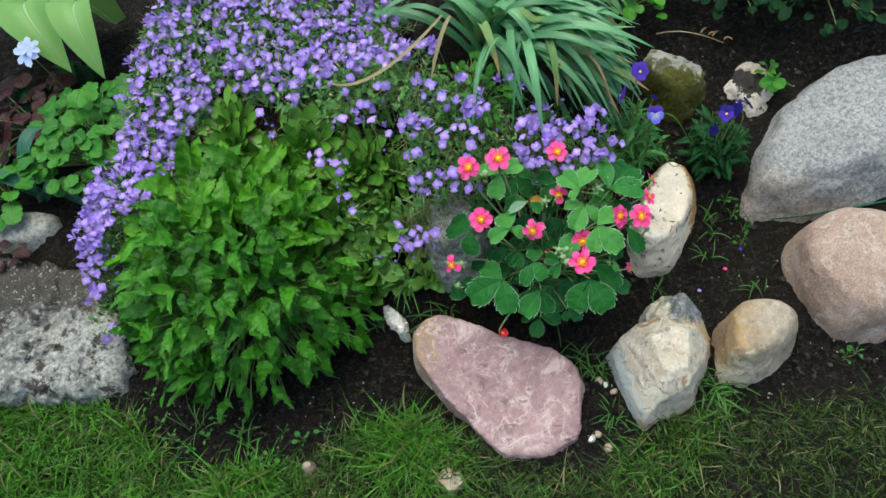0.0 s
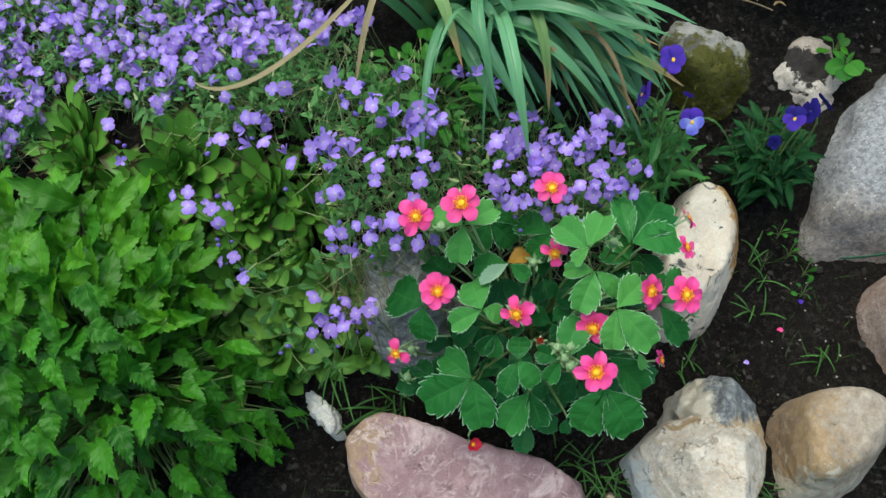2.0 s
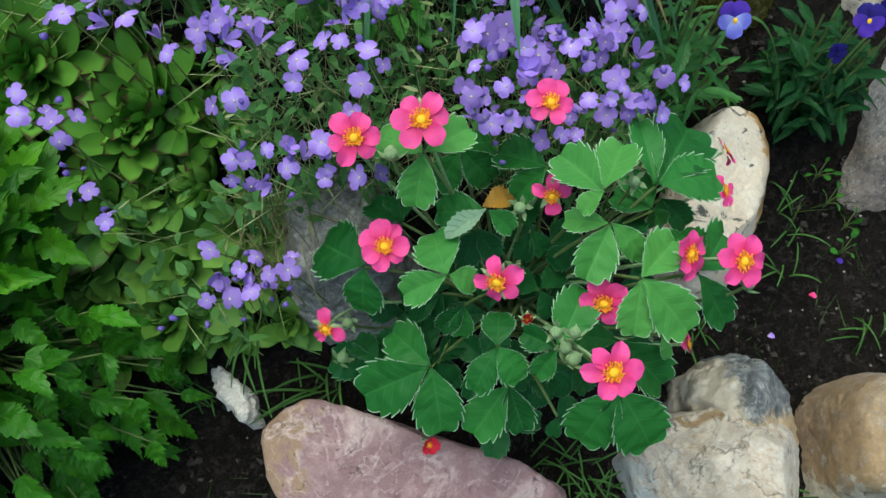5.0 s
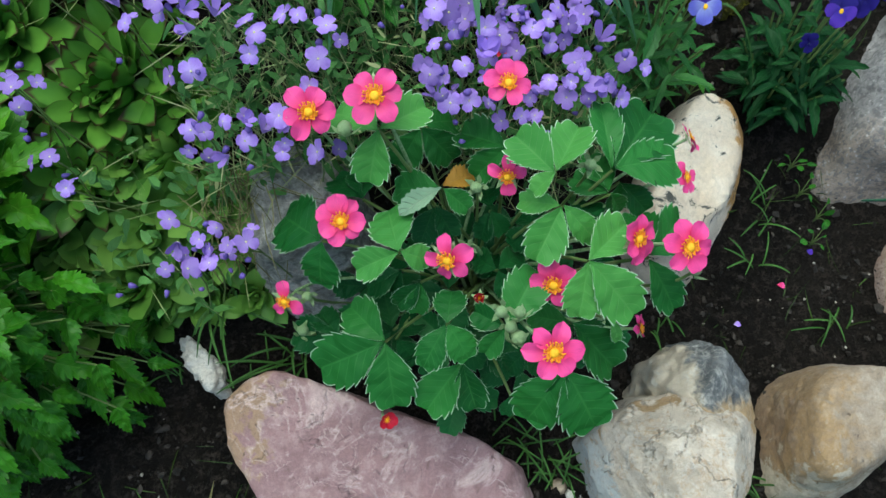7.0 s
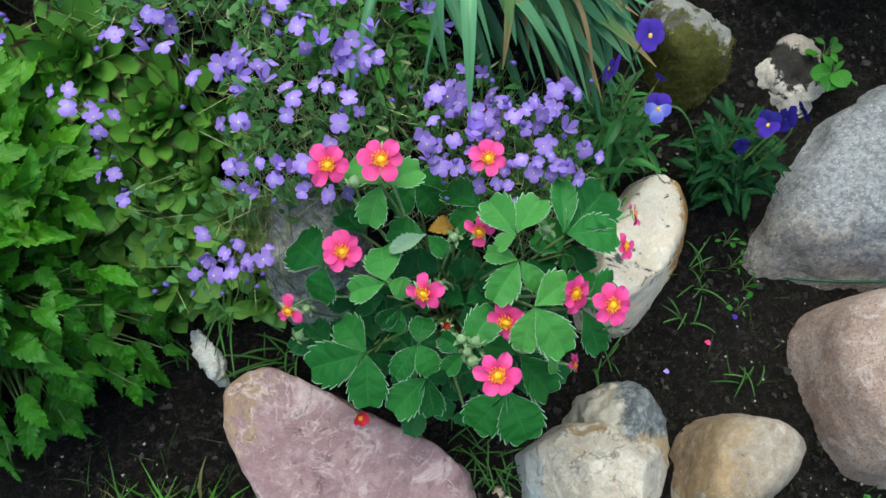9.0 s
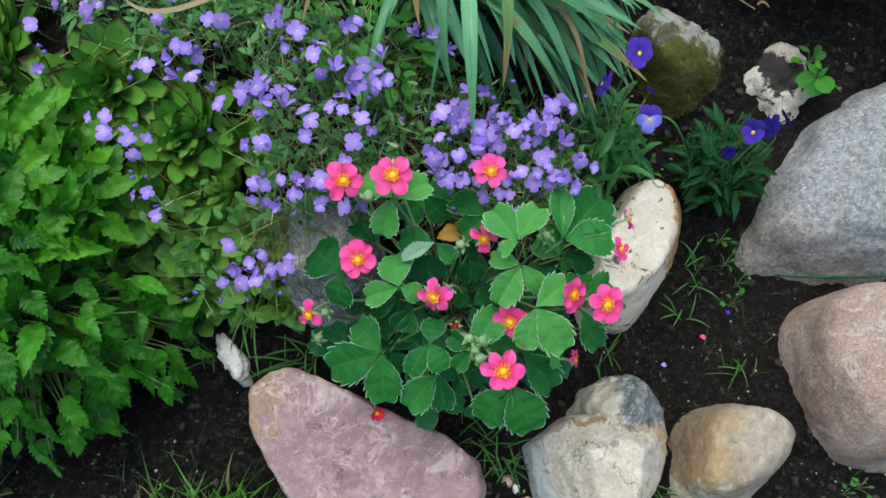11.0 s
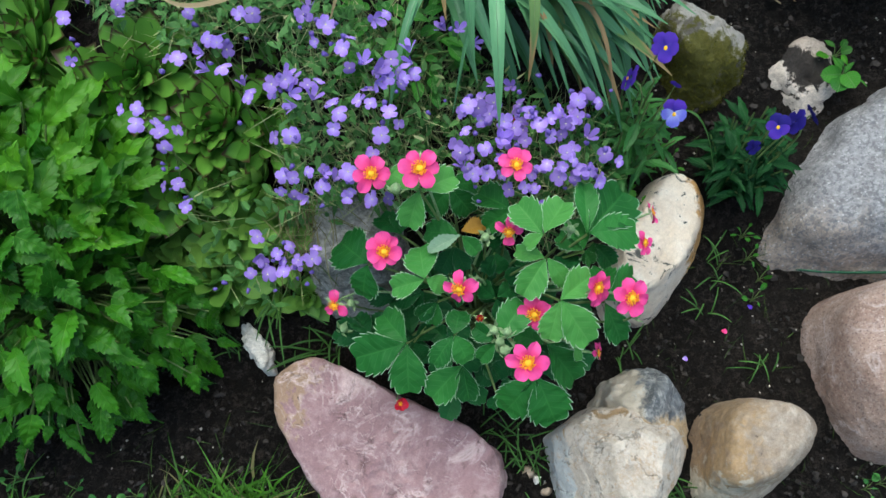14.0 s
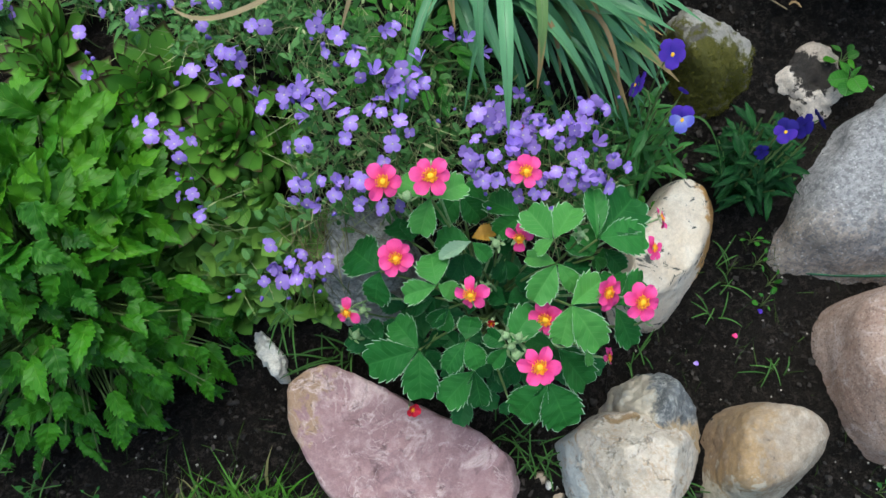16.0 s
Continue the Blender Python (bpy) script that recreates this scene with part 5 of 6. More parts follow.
BACK = ((-221, 169), (-192, 125), (-153, 104), (-182, 164), (-148, 158), (-118, 111), (-108, 133), (-74, 62), (-68, 84), (-187, 54), (-208, 104), (-29, 49), (-19, 48))


def in_dense(x, y):
    """Where the flowering carpet grows: behind the houseleeks and trailing down beside the bellflower."""
    wob = 0.018 * math.sin(x * 40) + 0.014 * math.sin(x * 91 + 1)
    if x < -0.33:
        return y > 0.02 + wob - 1.2 * max(0.0, -0.365 - x) and x > -0.49 + 0.25 * max(0.0, y - 0.1) and not (x < -0.44 and 0.1 < y)
    return y > 0.120 + wob + 0.05 * max(0.0, min(1.0, (-0.16 - x) / 0.06)) - 0.06 * max(0.0, min(1.0, (-0.28 - x) / 0.05)) and y < 0.5 and x < 0.03 - 0.3 * max(0.0, y - 0.12) + 0.02 * math.sin(y * 50)


def in_front(x, y):
    return -0.01 < x + 0.4 * max(0.0, -0.02 - y) and x < 0.26 and -0.055 < y < 0.11 - 0.35 * max(0.0, x - 0.1) and not (x > 0.04 and y < -0.04)


def in_sprawl(x, y):
    return x < -0.015 and y > -0.115 + 0.5 * max(0.0, -0.05 - x) and y < -0.02 and noise.noise(Vector((x * 45, y * 45, 2))) > -0.1


def build_aubrieta():
    root = thing("aubrieta_cushion", Matrix.Translation((0.05, 0.0, ground_z(0.05, 0))), "loose lilac aubrieta with wiry stems and spent pods", "plant", "aubrieta cushions")
    aubrieta(FRONT, root)
    aubrieta(RIGHT, root)
    foliage(root, (-0.06, 0.26, -0.06, 0.12, in_front), 2200, 0.1, 0.76, leaf=(0.008, 0.015), slim=0.45, wires=1.1)
    foliage(root, (-0.12, 0.02, -0.115, 0.03, in_sprawl), 90, 0.2, 0.6, leaf=(0.008, 0.015), slim=0.5, wires=0.4)
    foliage(root, (-0.13, 0.0, 0.085, 0.15, lambda x, y: y < 0.14), 380, 0.15, 0.7, leaf=(0.008, 0.016), slim=0.45, wires=0.7)
    bud_scatter(root, FRONT + RIGHT, 100, "dark violet buds and folded flowers")
    n = 170
    P = np.stack((rng.normal(-0.002, 0.014, n), rng.normal(-0.045, 0.018, n), rng.uniform(0.12, 0.2, n)), 1)
    wisps("dry_stem_tangle", P, rng.normal(0, 0.5, (n, 3)) + np.array([0.1, -0.5, -0.6]), rng.uniform(0.02, 0.05, n), np.full(n, 0.0011), rng.normal(0, 0.008, (n, 3)), root, M_GRASS_DRY, "tangle of dry buff stems")
    carpet = thing("aubrieta_cushion", Matrix.Translation((-0.25, 0.25, ground_z(-0.25, 0.25))), "dense carpet of lilac aubrieta flowers", "plant", "aubrieta cushions")
    spots = list(BACK)
    while len(spots) < 300:
        x, y = R.uniform(-0.5, 0.04), R.uniform(-0.1, 0.46)
        if in_dense(x, y):
            for q in range(R.choice((1, 2, 2, 3))):
                spots.append((1000 * x + R.gauss(0, 9), 1000 * y + R.gauss(0, 9)))
    trail = 0
    while trail < 90:
        x, y = R.uniform(-0.49, -0.35), R.uniform(-0.10, 0.10)
        if in_dense(x, y):
            spots.insert(13, (1000 * x, 1000 * y))
            trail += 1
    aubrieta(spots[:300], carpet, 0.98)
    foliage(carpet, (-0.5, 0.05, -0.12, 0.5, in_dense), 8000, 0.30, 0.84, wires=0.65)
    for x, y, z in ((-0.468, -0.112, 0.095), (-0.474, -0.128, 0.092), (-0.463, -0.118, 0.088)):
        at = Vector((x, y, z))
        part("flower", R.choice(lilac_flowers), None, carpet, m=facing(at, Vector((R.gauss(0, 0.3), -0.5, 0.8)), R.uniform(0, 6), 0.0078))
        v, f = tube(bend((-0.43, -0.07, ground_z(-0.43, -0.07)), at + Vector((0.02, 0.01, 0.02)), at, 5), 0.0008, 0.0006, 3)
        part("stalk", mesh_of("stalk", v, f, mats=(M_STEM,)), None, carpet, m=Matrix())
    bud_scatter(carpet, spots, 260, "dark violet buds among the blooms")
    # the blooms past the first three hundred, joined
    verts, uvs, faces, fm = [], [], [], []
    for k in range(950):
        x, y = 1, 1
        while not in_dense(x, y):
            x, y = R.uniform(-0.5, 0.04), R.uniform(-0.1, 0.5)
        me = R.choice(lilac_flowers)
        lean = Vector((R.gauss(0, 0.55), -0.35 + R.gauss(0, 0.55), 0.9))
        m = facing(Vector((x, y, aub_top(x, y) - R.uniform(0, 0.02))), lean, R.uniform(0, 6), 0.0068 * R.uniform(0.7, 1.15))
        o = len(verts)
        verts += [m @ v.co for v in me.vertices]
        uvs += [None] * len(me.vertices)
        for lp in me.loops:
            uvs[o + lp.vertex_index] = tuple(me.uv_layers[0].data[lp.index].uv)
        faces += [tuple(i + o for i in p.vertices) for p in me.polygons]
        fm += [p.material_index for p in me.polygons]
    part("bloom_mass", mesh_of("bloom_mass", verts, faces, uvs, (M_LILAC_MANY, M_THROAT), fm), None, carpet, "crowded lilac four-petalled flowers", m=Matrix(), kind="stuff")


M_LILAC_MANY = petal_material("lilac_petals_massed", (0.60, 0.48, 0.86), (0.42, 0.245, 0.81), lines=0.2, joined=True, depth=0.75)


# ---- pansies ----
def pansy_flower(root, at, normal, size, upper, lower, foot, throat=M_YELLOW):
    at = Vector(at)
    v, f = tube(bend(foot, at - Vector(normal) * 0.03, at, 6), 0.0011, 0.0008, 4)
    flower = part("flower", mesh_of("flower", v, f, mats=(M_STEM,)), None, root, m=Matrix())
    base = facing(at, normal)
    for k, (a, s, mat) in enumerate(((35, 1.0, upper), (-35, 1.0, upper), (105, 0.9, lower), (-105, 0.9, lower), (180, 1.05, lower))):
        mesh = PANSY[mat.name][k % 2]
        m = base @ Matrix.Rotation(radians(a), 4, "Z") @ Matrix.Translation((0, 0, 0.0008 * k)) @ Matrix.Rotation(0.12, 4, "X") @ Matrix.Diagonal((size * s,) * 3 + (1,))
        part("petal", mesh, None, flower, m=m)
    bm = bmesh.new()
    bmesh.ops.create_uvsphere(bm, u_segments=8, v_segments=6, radius=1)
    part("eye", bm, throat, flower, "yellow eye", m=base @ Matrix.Translation((0, -0.001, 0.0035)) @ Matrix.Diagonal((size * 0.13, size * 0.16, size * 0.05, 1)))


PANSY = {m.name: [with_material(blade("petal", petal_profile(w), cols=3, rows=7, fold=0.05, droop=0.12, ripple=0.04, cup=0.2, seed=s), m) for w, s in ((0.44, 1), (0.48, 2))] for m in (M_INDIGO, M_NAVY, M_SKY)}
pansy_leaves = [with_material(blade("leaf", lance(w), teeth=5, tooth=0.022, cols=2, fold=0.35, droop=d, ripple=0.02, seed=s), M_VIOLA) for w, d, s in ((0.13, 0.25, 1), (0.10, 0.4, 2), (0.15, 0.15, 3))]

pansy_leaves_dark = [with_material(blade("leaf", lance(w), teeth=4, tooth=0.022, cols=2, fold=0.5, droop=d, ripple=0.04, seed=s), M_PANSY_DARK) for w, d, s in ((0.13, 0.3, 1), (0.11, 0.5, 2), (0.15, 0.15, 3))]


def pansy_bush(root, at, radius, height, count, size, meshes):
    """Short leaning stems with leaves spiralling up them."""
    at = Vector(at)
    for k in range(count):
        a, q = k * 2.39996, math.sqrt((k + 0.3) / count)
        d = Vector((math.cos(a), math.sin(a), 0))
        top = at + d * radius * q + Vector((0, 0, height * (1 - 0.55 * q * q) * R.uniform(0.75, 1.05)))
        path = bend(at + d * 0.01, at + d * radius * q * 0.7 + Vector((0, 0, height * 0.3)), top, 8)
        v, f = tube(path, 0.0012, 0.0009, 4)
        part("stem", mesh_of("stem", v, f, mats=(M_STEM,)), None, root, m=Matrix())
        for i in range(9):
            p = path[max(2, 7 - i * 5 // 8)] + Vector((R.uniform(-0.003, 0.003), R.uniform(-0.003, 0.003), R.uniform(-0.004, 0.004)))
            b = i * 2.2 + k
            way = Vector((math.cos(b), math.sin(b), R.uniform(-0.15, 0.75 - 0.05 * i))) + d * 0.35 * q
            s = size * R.uniform(0.7, 1.2) * (0.6 if i == 0 else 1.0)
            part("leaf", R.choice(meshes), None, root, m=frame_of(p, way, UP, s, R.uniform(-0.35, 0.35)))


def build_pansies():
    a = Vector((0.285, 0.055, ground_z(0.285, 0.055)))
    root = thing("pansy", Matrix.Translation(a), "pansy with narrow leaves and violet-blue yellow-eyed flowers", "flower", "pansies")
    pansy_bush(root, a + Vector((0.008, 0.006, 0)), 0.052, 0.165, 17, 0.026, pansy_leaves)
    pansy_flower(root, (0.298, 0.063, 0.262), tilt(270, 40), 0.0125, M_INDIGO, M_INDIGO, a)
    pansy_flower(root, (0.319, 0.041, 0.199), tilt(265, 45), 0.0125, M_INDIGO, M_SKY, a)
    pansy_flower(root, (0.276, 0.050, 0.236), tilt(170, 75), 0.0125, M_INDIGO, M_INDIGO, a)
    pansy_flower(root, (0.321, 0.064, 0.205), tilt(60, 85), 0.006, M_INDIGO, M_INDIGO, a)
    b = Vector((0.410, 0.036, ground_z(0.410, 0.036)))
    root = thing("pansy", Matrix.Translation(b), "low dark green pansy with deep navy-blue flowers", "flower", "pansies")
    pansy_bush(root, b + Vector((0.006, 0.016, 0)), 0.046, 0.125, 30, 0.024, pansy_leaves_dark)
    pansy_flower(root, (0.411, 0.033, 0.190), tilt(250, 45), 0.0115, M_NAVY, M_INDIGO, b)
    pansy_flower(root, (0.425, 0.033, 0.195), tilt(180, 70), 0.0125, M_NAVY, M_NAVY, b, throat=M_NAVY)
    pansy_flower(root, (0.441, 0.043, 0.190), tilt(20, 70), 0.0115, M_NAVY, M_NAVY, b, throat=M_NAVY)
    pansy_flower(root, (0.395, 0.024, 0.170), tilt(270, 70), 0.0075, M_NAVY, M_NAVY, b, throat=M_NAVY)


# ---- lawn and weeds ----
def build_grass():
    n = 92000
    x = rng.uniform(-1.15, 1.05, n)
    y = lawn_edge(x) - 0.85 * rng.random(n) ** 1.5 + 0.03 * rng.random(n) ** 2
    patch = np.array([noise.noise(Vector((a * 7, b * 7, 0))) for a, b in zip(x, y)])
    keep = patch > -0.35 - 1.2 * np.clip(lawn_edge(x) - y - 0.02, 0, 1) - np.clip((x - 0.2) * 4, 0, 0.5)
    x, y, patch = x[keep], y[keep], patch[keep]
    n = len(x)
    P = np.stack((x, y, soil(x, y) - 0.002 + np.array([lump_at(a, b) for a, b in zip(x, y)])), 1)
    ways = rng.normal(0, 0.62, (n, 3))
    ways[:, 2] = np.abs(rng.normal(0.75, 0.3, n)) + 0.1
    L = rng.uniform(0.016, 0.036, n) * (1 + 0.3 * patch)
    bow = rng.normal(0, 0.55, (n, 3)) * L[:, None]
    bow[:, 2] = -0.45 * L
    W = rng.uniform(0.0012, 0.0028, n)
    lush = np.clip(0.34 - x * 0.9 + 0.9 * patch, 0, 1)
    L = L * (0.70 + 0.75 * lush)
    W = W * (0.9 + 0.5 * lush)
    faded = rng.random(n) < 0.08
    # olive share grows to the right; its dark colour carries the shade there
    olive = (rng.random(n) > lush) & ~faded
    for pick, mat, label in ((~faded & ~olive, M_GRASS, "lush green lawn grass"), (olive, M_GRASS_SHADED_OLIVE, "short olive lawn grass, darkened for the shade towards the right"), (faded, M_GRASS_DRY, "faded yellowish blades in the lawn")):
        wisps("lawn_grass", P[pick], ways[pick], L[pick], W[pick], bow[pick], None, mat, label)
    # thin blades that stray over the bare soil
    n = 900
    x, y = rng.uniform(-0.45, 0.62, n), rng.uniform(-0.33, 0.1, n)
    keep = (y > lawn_edge(x)) & ((y < lawn_edge(x) + 0.10) | (x > 0.32)) & (rng.random(n) < 0.75)
    x, y = x[keep], y[keep]
    n = len(x)
    P = np.stack((x, y, soil(x, y)), 1)
    ways = rng.normal(0, 1, (n, 3))
    ways[:, 2] = rng.uniform(0.1, 0.6, n)
    L = rng.uniform(0.012, 0.04, n)
    bow = rng.normal(0, 0.3, (n, 3)) * L[:, None]
    bow[:, 2] = -0.2 * L
    wisps("stray_grass", P, ways, L, rng.uniform(0.0006, 0.0013, n), bow, None, M_GRASS_SHADED_OLIVE, "thin grass blades straying over soil")


def grass_tuft(x, y, count, length, spread, lean=(0, 0), label="thin green grass tuft on dark soil", width=0.0022, mat=M_STRAP):
    z = ground_z(x, y)
    root = thing("grass_tuft", Matrix.Translation((x, y, z)), label, "grass", "grass tufts")
    for k in range(count):
        a = R.uniform(0, 6.28)
        foot = Vector((x + R.uniform(-0.012, 0.012), y + R.uniform(-0.012, 0.012), z))
        d = Vector((math.cos(a) * spread + lean[0], math.sin(a) * spread + lean[1], 0))
        l = length * R.uniform(0.6, 1.15)
        tip = foot + d * l + Vector((0, 0, l * R.uniform(0.1, 0.5)))
        tip.z = max(tip.z, ground_z(tip.x, tip.y) + 0.004)
        strap(bend(foot, foot + d * l * 0.35 + Vector((0, 0, l * R.uniform(0.4, 0.7))), tip, 7), width * R.uniform(0.7, 1.2), mat, root, "blade")


def clover(x, y, count, size, spread, mat, label, name="seedling", height=0.02):
    z = ground_z(x, y)
    root = thing(name, Matrix.Translation((x, y, z)), label, "seedling", "seedlings on the soil")
    for k in range(count):
        a = k * 2.39996
        p = Vector((x + math.cos(a) * spread * math.sqrt((k + 0.5) / count), y + math.sin(a) * spread * math.sqrt((k + 0.5) / count), 0))
        p.z = ground_z(p.x, p.y) + height * R.uniform(0.6, 1.2)
        way = Vector((math.cos(a), math.sin(a), R.uniform(0, 0.9)))
        part("leaf", R.choice(SMALL_LEAF[mat.name]), None, root, m=frame_of(p, way, UP + Vector((R.gauss(0, 0.4), R.gauss(0, 0.4), 0)), size * R.uniform(0.6, 1.3), R.uniform(-0.4, 0.4)))
        v, f = tube(bend((x, y, z - 0.003), (x, y, z + height * 0.5), p, 4), 0.0006, 0.0004, 4)
        part("stalk", mesh_of("stalk", v, f, mats=(M_STEM,)), None, root, m=Matrix())


ROUND_LEAF = {m.name: with_material(blade("leaf", roundish(0.42), cols=2, rows=8, fold=0.15, droop=0.12, ripple=0.02, seed=3), m) for m in (M_LOBED, M_DARKLEAF, M_VIOLA, M_MAROON, M_BELL)}

SMALL_LEAF = {m.name: [ROUND_LEAF[m.name]] + [with_material(blade("leaf", lance(w), cols=2, rows=7, fold=0.3, droop=0.25, ripple=0.03, seed=s), m) for w, s in ((0.2, 8), (0.28, 9))] for m in (M_LOBED, M_VIOLA, M_BELL)}


def build_moss():
    """A short fuzz of moss on the flank of the mossy stone."""
    rock = GROWN["mossy"]
    base = WORLD[rock].translation
    spots = [(v.co.copy(), v.normal.copy()) for v in rock.data.vertices if v.co.x * -0.1 - v.co.y - 0.5 * v.co.z + 0.02 * noise.noise(v.co * 60) > -0.020 and v.co.z > -0.02]
    P, N = [], []
    for k in range(5200):
        co, n = R.choice(spots)
        P.append(base + co + Vector((R.gauss(0, 0.0007), R.gauss(0, 0.0007), 0)) - n * 0.0005)
        N.append(n + Vector((R.gauss(0, 0.6), R.gauss(0, 0.6), R.gauss(0, 0.4))))
    P, N = np.array([p[:] for p in P]), np.array([q[:] for q in N])
    L = rng.uniform(0.0016, 0.0036, len(P))
    wisps("moss", P, N, L, L * 0.36, np.zeros((len(P), 3)), rock, M_MOSS, "thick olive-green moss", rows=2)


def build_weeds():
    build_moss()
    grass_tuft(-0.045, -0.085, 22, 0.075, 0.7, (0.35, -0.25), "arching grass blades beside the grey stone", 0.0012, M_TUFT)
    grass_tuft(0.343, -0.282, 18, 0.045, 0.6, (0.1, -0.3), "bright grass tuft between two edging stones", 0.0018, M_TUFT)
    grass_tuft(0.005, -0.125, 12, 0.06, 0.6, (-0.3, -0.2), "arching grass blades behind the pink slab", 0.0013, M_TUFT)
    for x, y, c, l in ((0.19, -0.215, 12, 0.03), (0.20, -0.235, 14, 0.028), (0.165, -0.20, 10, 0.035), (0.355, -0.265, 14, 0.045), (0.345, -0.285, 10, 0.04), (0.20, -0.29, 10, 0.028), (0.215, -0.31, 8, 0.025),
                       (0.40, -0.04, 7, 0.035), (0.385, -0.075, 7, 0.03), (0.44, -0.13, 6, 0.035), (0.30, -0.125, 7, 0.03), (-0.10, -0.13, 9, 0.03), (-0.03, -0.15, 8, 0.035), (-0.37, -0.24, 10, 0.05), (-0.30, -0.27, 9, 0.05)):
        grass_tuft(x, y, c, l, 0.9, mat=M_TUFT, width=0.0008)
    blade_root = thing("grass_tuft", Matrix.Translation((0.325, 0.075, ground_z(0.325, 0.075))), "long thin grass blade arching down behind the pale stone", "grass")
    strap(bend((0.325, 0.075, ground_z(0.325, 0.075)), (0.322, 0.05, 0.30), (0.390, 0.028, 0.075), 14), 0.0016, M_TUFT, blade_root, "blade")
    clover(0.526, 0.145, 8, 0.018, 0.004, M_LOBED, "bright green seedling beside the flint fragment", height=0.025)
    clover(0.525, 0.172, 5, 0.012, 0.01, M_BELL, "tiny green seedling on the soil")
    for x, y in ((0.31, 0.005), (0.30, 0.018), (0.33, 0.058), (0.29, 0.0), (0.345, 0.055)):
        clover(x, y, 7, 0.009, 0.012, M_BELL, "small clover-like seedling by the pale stone", height=0.035)
    for x, y in ((0.43, -0.03), (0.442, -0.05), (0.425, -0.008), (0.435, -0.07), (0.52, -0.255), (0.535, -0.25), (-0.44, -0.19), (-0.45, -0.22), (-0.42, -0.23), (-0.35, -0.26), (0.285, -0.185), (-0.33, -0.235), (-0.30, -0.255), (-0.28, -0.285), (-0.375, -0.27), (-0.24, -0.265), (-0.21, -0.28), (-0.255, -0.30), (-0.40, -0.255), (-0.18, -0.27)):
        clover(x, y, R.choice((4, 5, 6)), 0.0070, 0.009, R.choice((M_LOBED, M_VIOLA)), "small green weed seedling on dark soil", height=0.018)


# ---- far corners of the bed ----
def leafy_clump(name, label, at, radius, height, count, size, meshes, category="plant", group="", flat=0.3):
    at = Vector(at)
    root = thing(name, Matrix.Translation(at), label, category, group)
    stems = []
    for k in range(count):
        a, q = k * 2.39996 + R.uniform(-0.3, 0.3), math.sqrt((k + 0.5) / count)
        d = Vector((math.cos(a), math.sin(a), 0))
        p = at + d * radius * q + Vector((0, 0, height * (1 - flat * q * q) * R.uniform(0.55, 1.05)))
        way = d * (0.5 + q) + Vector((R.uniform(-0.5, 0.5), R.uniform(-0.6, 0.4), R.uniform(-0.2, 0.5)))
        part("leaf", R.choice(meshes), None, root, m=frame_of(p, way, UP, size * R.uniform(0.7, 1.2), R.uniform(-0.35, 0.35)))
        if k % 2 == 0:
            v, f = tube(bend(at, at.lerp(p, 0.5) + Vector((0, 0, 0.01)), p, 4), 0.0013, 0.0009, 4)
            part("stem", mesh_of("stem", v, f, mats=(M_STEM,)), None, root, m=Matrix())
    return root


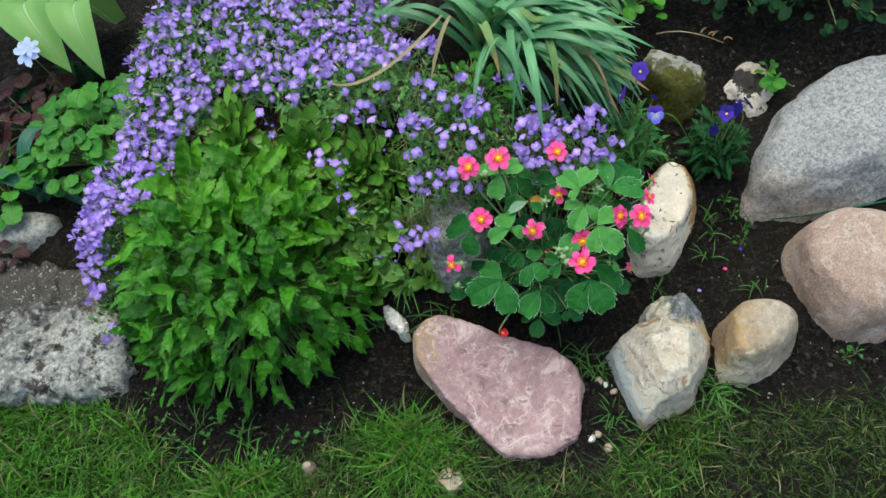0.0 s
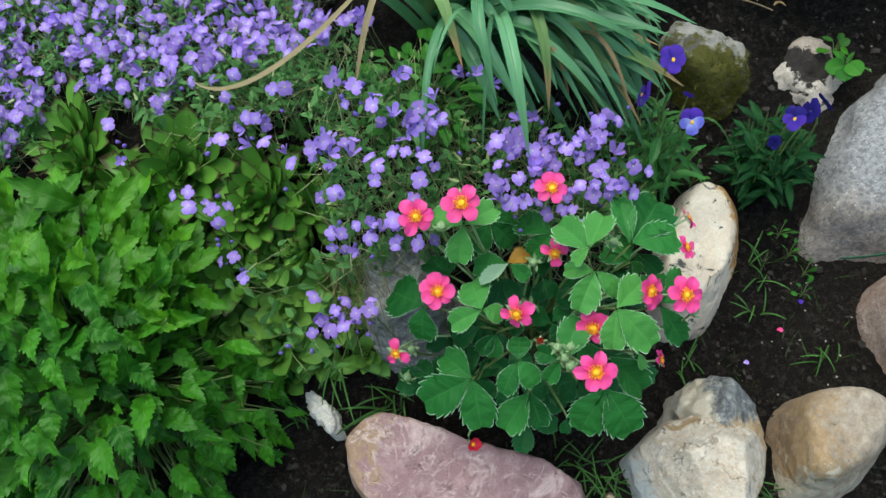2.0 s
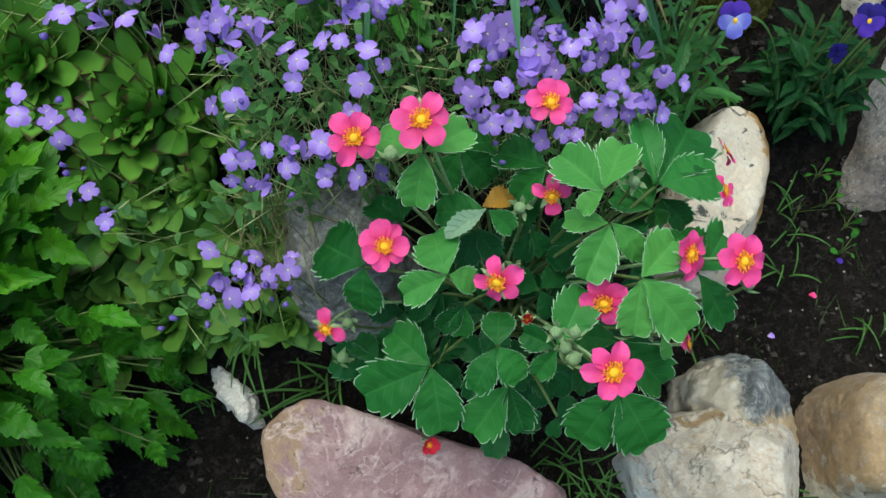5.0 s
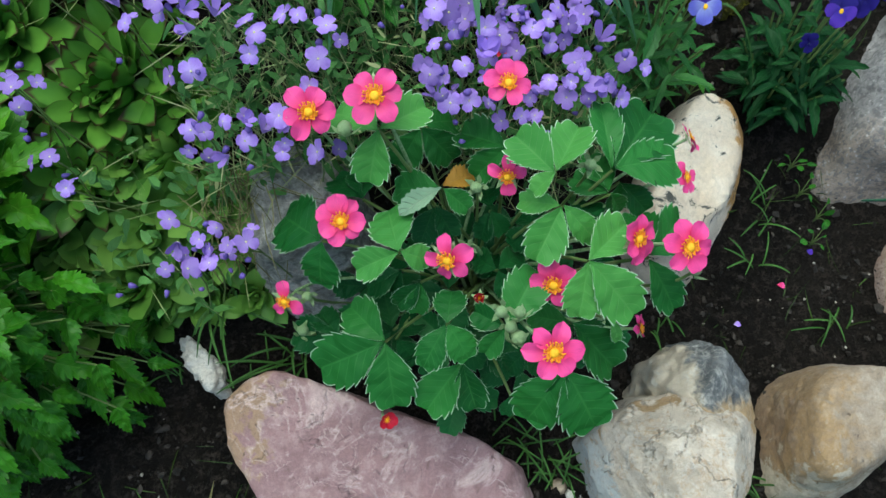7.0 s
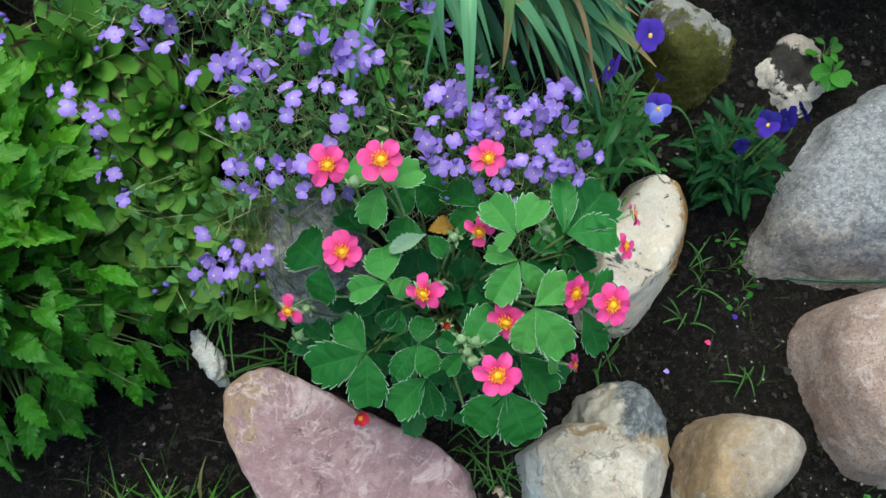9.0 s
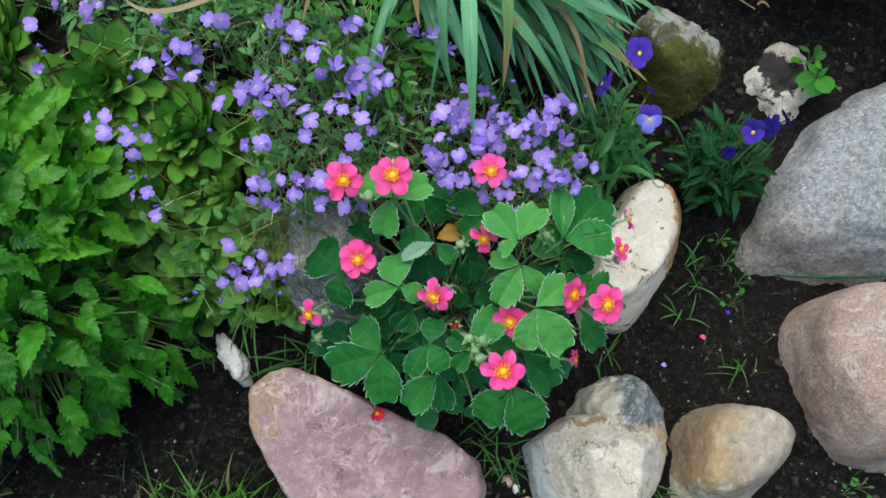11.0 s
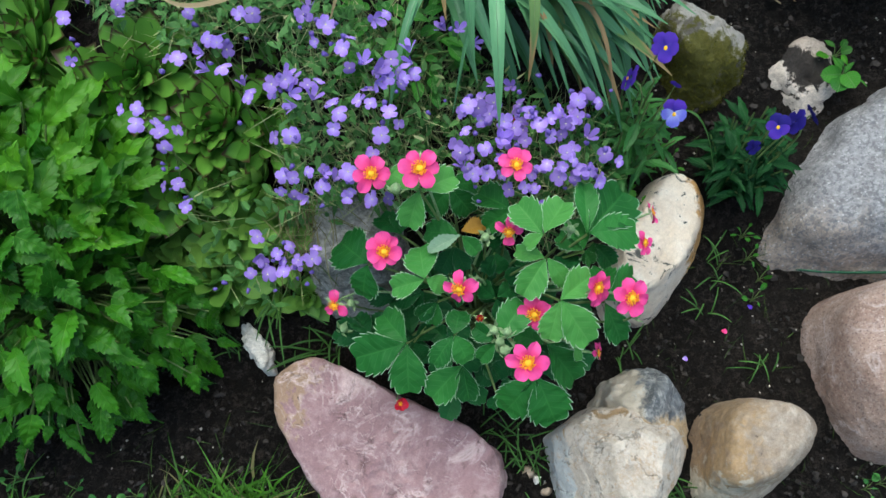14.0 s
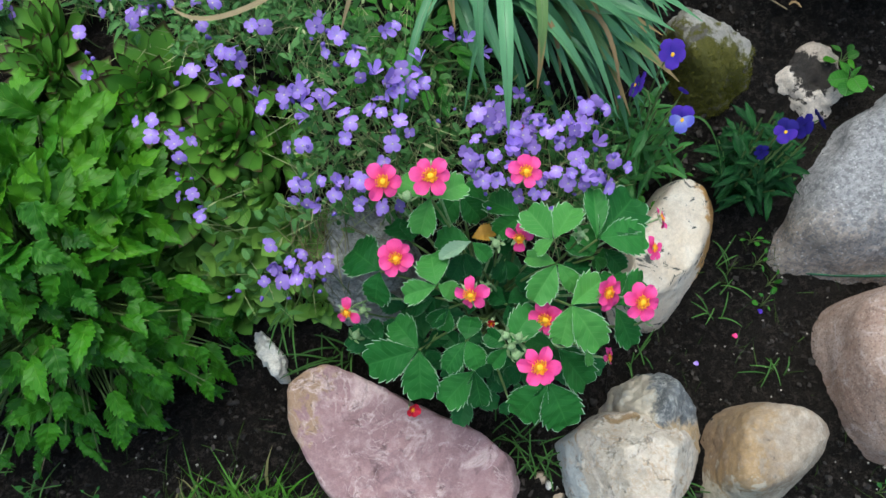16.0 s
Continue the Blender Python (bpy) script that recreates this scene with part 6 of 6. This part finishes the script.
def build_corners():
    lobed = [with_material(blade("leaf", roundish(0.5), teeth=4, tooth=0.05, cols=2, fold=0.2, droop=0.2, ripple=0.05, seed=s), M_LOBED) for s in (1, 2)]
    leafy_clump("columbine", "columbine with lobed fresh green leaves", (-0.505, 0.175, 0.11), 0.095, 0.11, 150, 0.024, lobed)
    leafy_clump("columbine", "clump of round scalloped green leaves", (-0.68, 0.15, 0.09), 0.06, 0.06, 26, 0.032, lobed)
    maroon = [with_material(blade("leaf", roundish(0.48), teeth=5, tooth=0.03, cols=2, fold=0.15, droop=0.2, ripple=0.05, seed=s), M_MAROON) for s in (1, 2)]
    leafy_clump("coral_bells", "dark maroon leaves in shade", (-0.64, 0.27, 0.11), 0.08, 0.07, 40, 0.032, maroon)
    leafy_clump("coral_bells", "small maroon leaves on the stone", (-0.655, 0.045, 0.08), 0.02, 0.02, 8, 0.018, maroon)
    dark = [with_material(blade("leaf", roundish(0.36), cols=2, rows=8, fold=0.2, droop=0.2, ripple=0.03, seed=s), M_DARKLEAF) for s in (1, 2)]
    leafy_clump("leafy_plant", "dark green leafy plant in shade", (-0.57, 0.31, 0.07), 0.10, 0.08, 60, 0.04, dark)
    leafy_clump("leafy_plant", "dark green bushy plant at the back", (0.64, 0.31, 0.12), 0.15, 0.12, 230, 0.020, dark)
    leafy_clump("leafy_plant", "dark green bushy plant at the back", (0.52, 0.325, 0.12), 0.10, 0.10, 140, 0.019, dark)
    bright = [ROUND_LEAF[M_BELL.name]]
    leafy_clump("leafy_plant", "bright green round-leaved weed at the back", (0.34, 0.32, 0.12), 0.07, 0.09, 70, 0.022, bright)
    leafy_clump("leafy_plant", "fresh green leaves among the aubrieta", (0.085, 0.09, 0.2), 0.055, 0.07, 70, 0.018, [with_material(blade("leaf", lance(0.26), cols=2, rows=7, fold=0.3, droop=0.2, seed=5), M_LOBED)])
    # broad pale leaves and a star-shaped bloom
    hosta = thing("broad_leaved_plant", Matrix.Translation((-0.52, 0.32, 0.13)), "plant with broad pale green curving leaves", "plant")
    for k, (a, b, c, w) in enumerate((((-0.60, 0.47, 0.14), (-0.64, 0.41, 0.36), (-0.545, 0.298, 0.20), 0.090), ((-0.53, 0.47, 0.14), (-0.53, 0.38, 0.36), (-0.492, 0.282, 0.19), 0.068), ((-0.66, 0.45, 0.14), (-0.72, 0.42, 0.32), (-0.70, 0.31, 0.18), 0.05))):
        strap(bend(a, b, c, 16), w, M_HOSTA, hosta)
    star = thing("star_flower", Matrix.Translation((-0.58, 0.31, 0.10)), "pale ice-blue star-shaped flower on a thin stalk", "flower")
    v, f = tube(bend((-0.58, 0.31, 0.10), (-0.585, 0.31, 0.18), (-0.588, 0.302, 0.248), 6), 0.0012, 0.0009)
    part("stalk", mesh_of("stalk", v, f, mats=(M_STEM,)), None, star, m=Matrix())
    head = whorl("bloom", 6, petal_profile(0.26), 0.05, 0.1, (M_STAR, M_THROAT), centre=0.1)
    part("bloom", head, None, star, m=facing((-0.592, 0.300, 0.250), tilt(270, 35), 0.2, 0.021))
    part("bloom", head, None, star, m=facing((-0.584, 0.304, 0.256), tilt(300, 25), 0.7, 0.017))
    blue = thing("tulip", Matrix.Translation((-0.60, 0.16, 0.10)), "blue-green broad curling leaves", "plant")
    strap(bend((-0.62, 0.13, 0.10), (-0.60, 0.16, 0.24), (-0.575, 0.22, 0.17), 10), 0.026, M_BLUEGREEN, blue)
    strap(bend((-0.62, 0.13, 0.10), (-0.57, 0.12, 0.18), (-0.53, 0.09, 0.12), 10), 0.024, M_BLUEGREEN, blue)
    strap(bend((-0.61, 0.13, 0.10), (-0.66, 0.15, 0.17), (-0.70, 0.16, 0.14), 10), 0.02, M_BLUEGREEN, blue)
    # litter
    stalk = thing("dry_grass_stalk", Matrix.Translation((0.42, 0.25, 0.115)), "dry seed-headed grass stalk lying on soil", "grass")
    v, f = tube(bend((0.375, 0.258, 0.125), (0.42, 0.262, 0.128), (0.47, 0.225, 0.118), 8), 0.0013, 0.0008)
    part("stem", mesh_of("stem", v, f, mats=(M_DRY,)), None, stalk, m=Matrix())
    for k in (0, 2, 3, 6):
        p = Vector((0.44 + 0.005 * k, 0.247 - 0.0035 * k, 0.124))
        strap(bend(p, p + Vector((0.006, 0.006, 0.003)), p + Vector((0.012, R.uniform(-0.004, 0.012), 0.0)), 4), 0.0022, M_STRAP_TAN, stalk, "husk")
    cord = thing("garden_cord", Matrix.Translation((0.53, -0.04, 0.03)), "thin green garden cord between two boulders", "cord")
    v, f = tube(bend((0.475, -0.035, 0.018), (0.53, -0.052, 0.036), (0.66, -0.038, 0.03), 10), 0.0016, 0.0016, 6)
    part("cord", mesh_of("cord", v, f, mats=(plain_material("green_plastic", (0.01, 0.07, 0.03), (0.02, 0.1, 0.045), 80.0, 0.4),)), None, cord, m=Matrix())
    for (x, y), s, mat, label in (((0.403, -0.1), 0.0065, M_PINK, "fallen pink petal on soil"), ((0.36, -0.13), 0.006, M_LILAC, "fallen lilac petal on soil"), ((0.43, -0.075), 0.006, M_INDIGO, "fallen violet petal on soil")):
        data = with_material(blade("fallen_petal", petal_profile(0.4), cols=2, rows=6, fold=0.3, droop=0.2, ripple=0.08), mat)
        ob = thing("fallen_petal", frame_of((x, y, ground_z(x, y) + 0.006), (1, R.uniform(-1, 1), 0), UP, s), label, "petal", "fallen petals", data=data)
    # pale grit strewn over the soil
    pieces = []
    while len(pieces) < 260:
        x, y = R.uniform(-0.42, 0.62), R.uniform(-0.34, 0.27)
        if y < float(lawn_edge(x)) or -0.05 < x < 0.3 and y > -0.2 or x < 0.0 and y > -0.15:
            continue
        c, r = Vector((x, y, ground_z(x, y) + 0.003)), R.uniform(0.0006, 0.0019)
        ov = [c + Vector(p) * r * R.uniform(0.6, 1.3) for p in ((1, 0, 0), (-1, 0, 0), (0, 1, 0), (0, -1, 0), (0, 0, 0.8), (0, 0, -0.8))]
        pieces.append((ov, [(0, 2, 4), (2, 1, 4), (1, 3, 4), (3, 0, 4), (2, 0, 5), (1, 2, 5), (3, 1, 5), (0, 3, 5)]))
    v, f = joined(pieces)
    thing("grit", None, "pale grit strewn over dark soil", "grit", kind="stuff", data=mesh_of("grit", v, f, mats=(plain_material("pale_grit", (0.25, 0.22, 0.18), (0.55, 0.5, 0.42), 300.0, 0.8),)))
    for k in range(26):
        x, y = R.uniform(-0.36, 0.62), R.uniform(-0.24, 0.25)
        if -0.05 < x < 0.33 and y > -0.2 or y < float(lawn_edge(x)) or x > 0.45 and y < 0.18:
            continue
        z, a, l = ground_z(x, y) + 0.005, R.uniform(0, 6.28), R.uniform(0.012, 0.03)
        v, f = tube(bend((x, y, z), (x + math.cos(a) * l * 0.5, y + math.sin(a) * l * 0.5, z + 0.005), (x + math.cos(a) * l, y + math.sin(a) * l, z + 0.002), 4), 0.0006, 0.0004, 4)
        thing("straw", None, "short dry straw lying on soil", "straw", "dry straws", data=mesh_of("straw", v, f, mats=(M_DRY,)))


build_bellflower()
build_houseleeks()
build_daylily()
build_aubrieta()
build_pansies()
build_weeds()
build_corners()
build_grass()
scatter_clods()
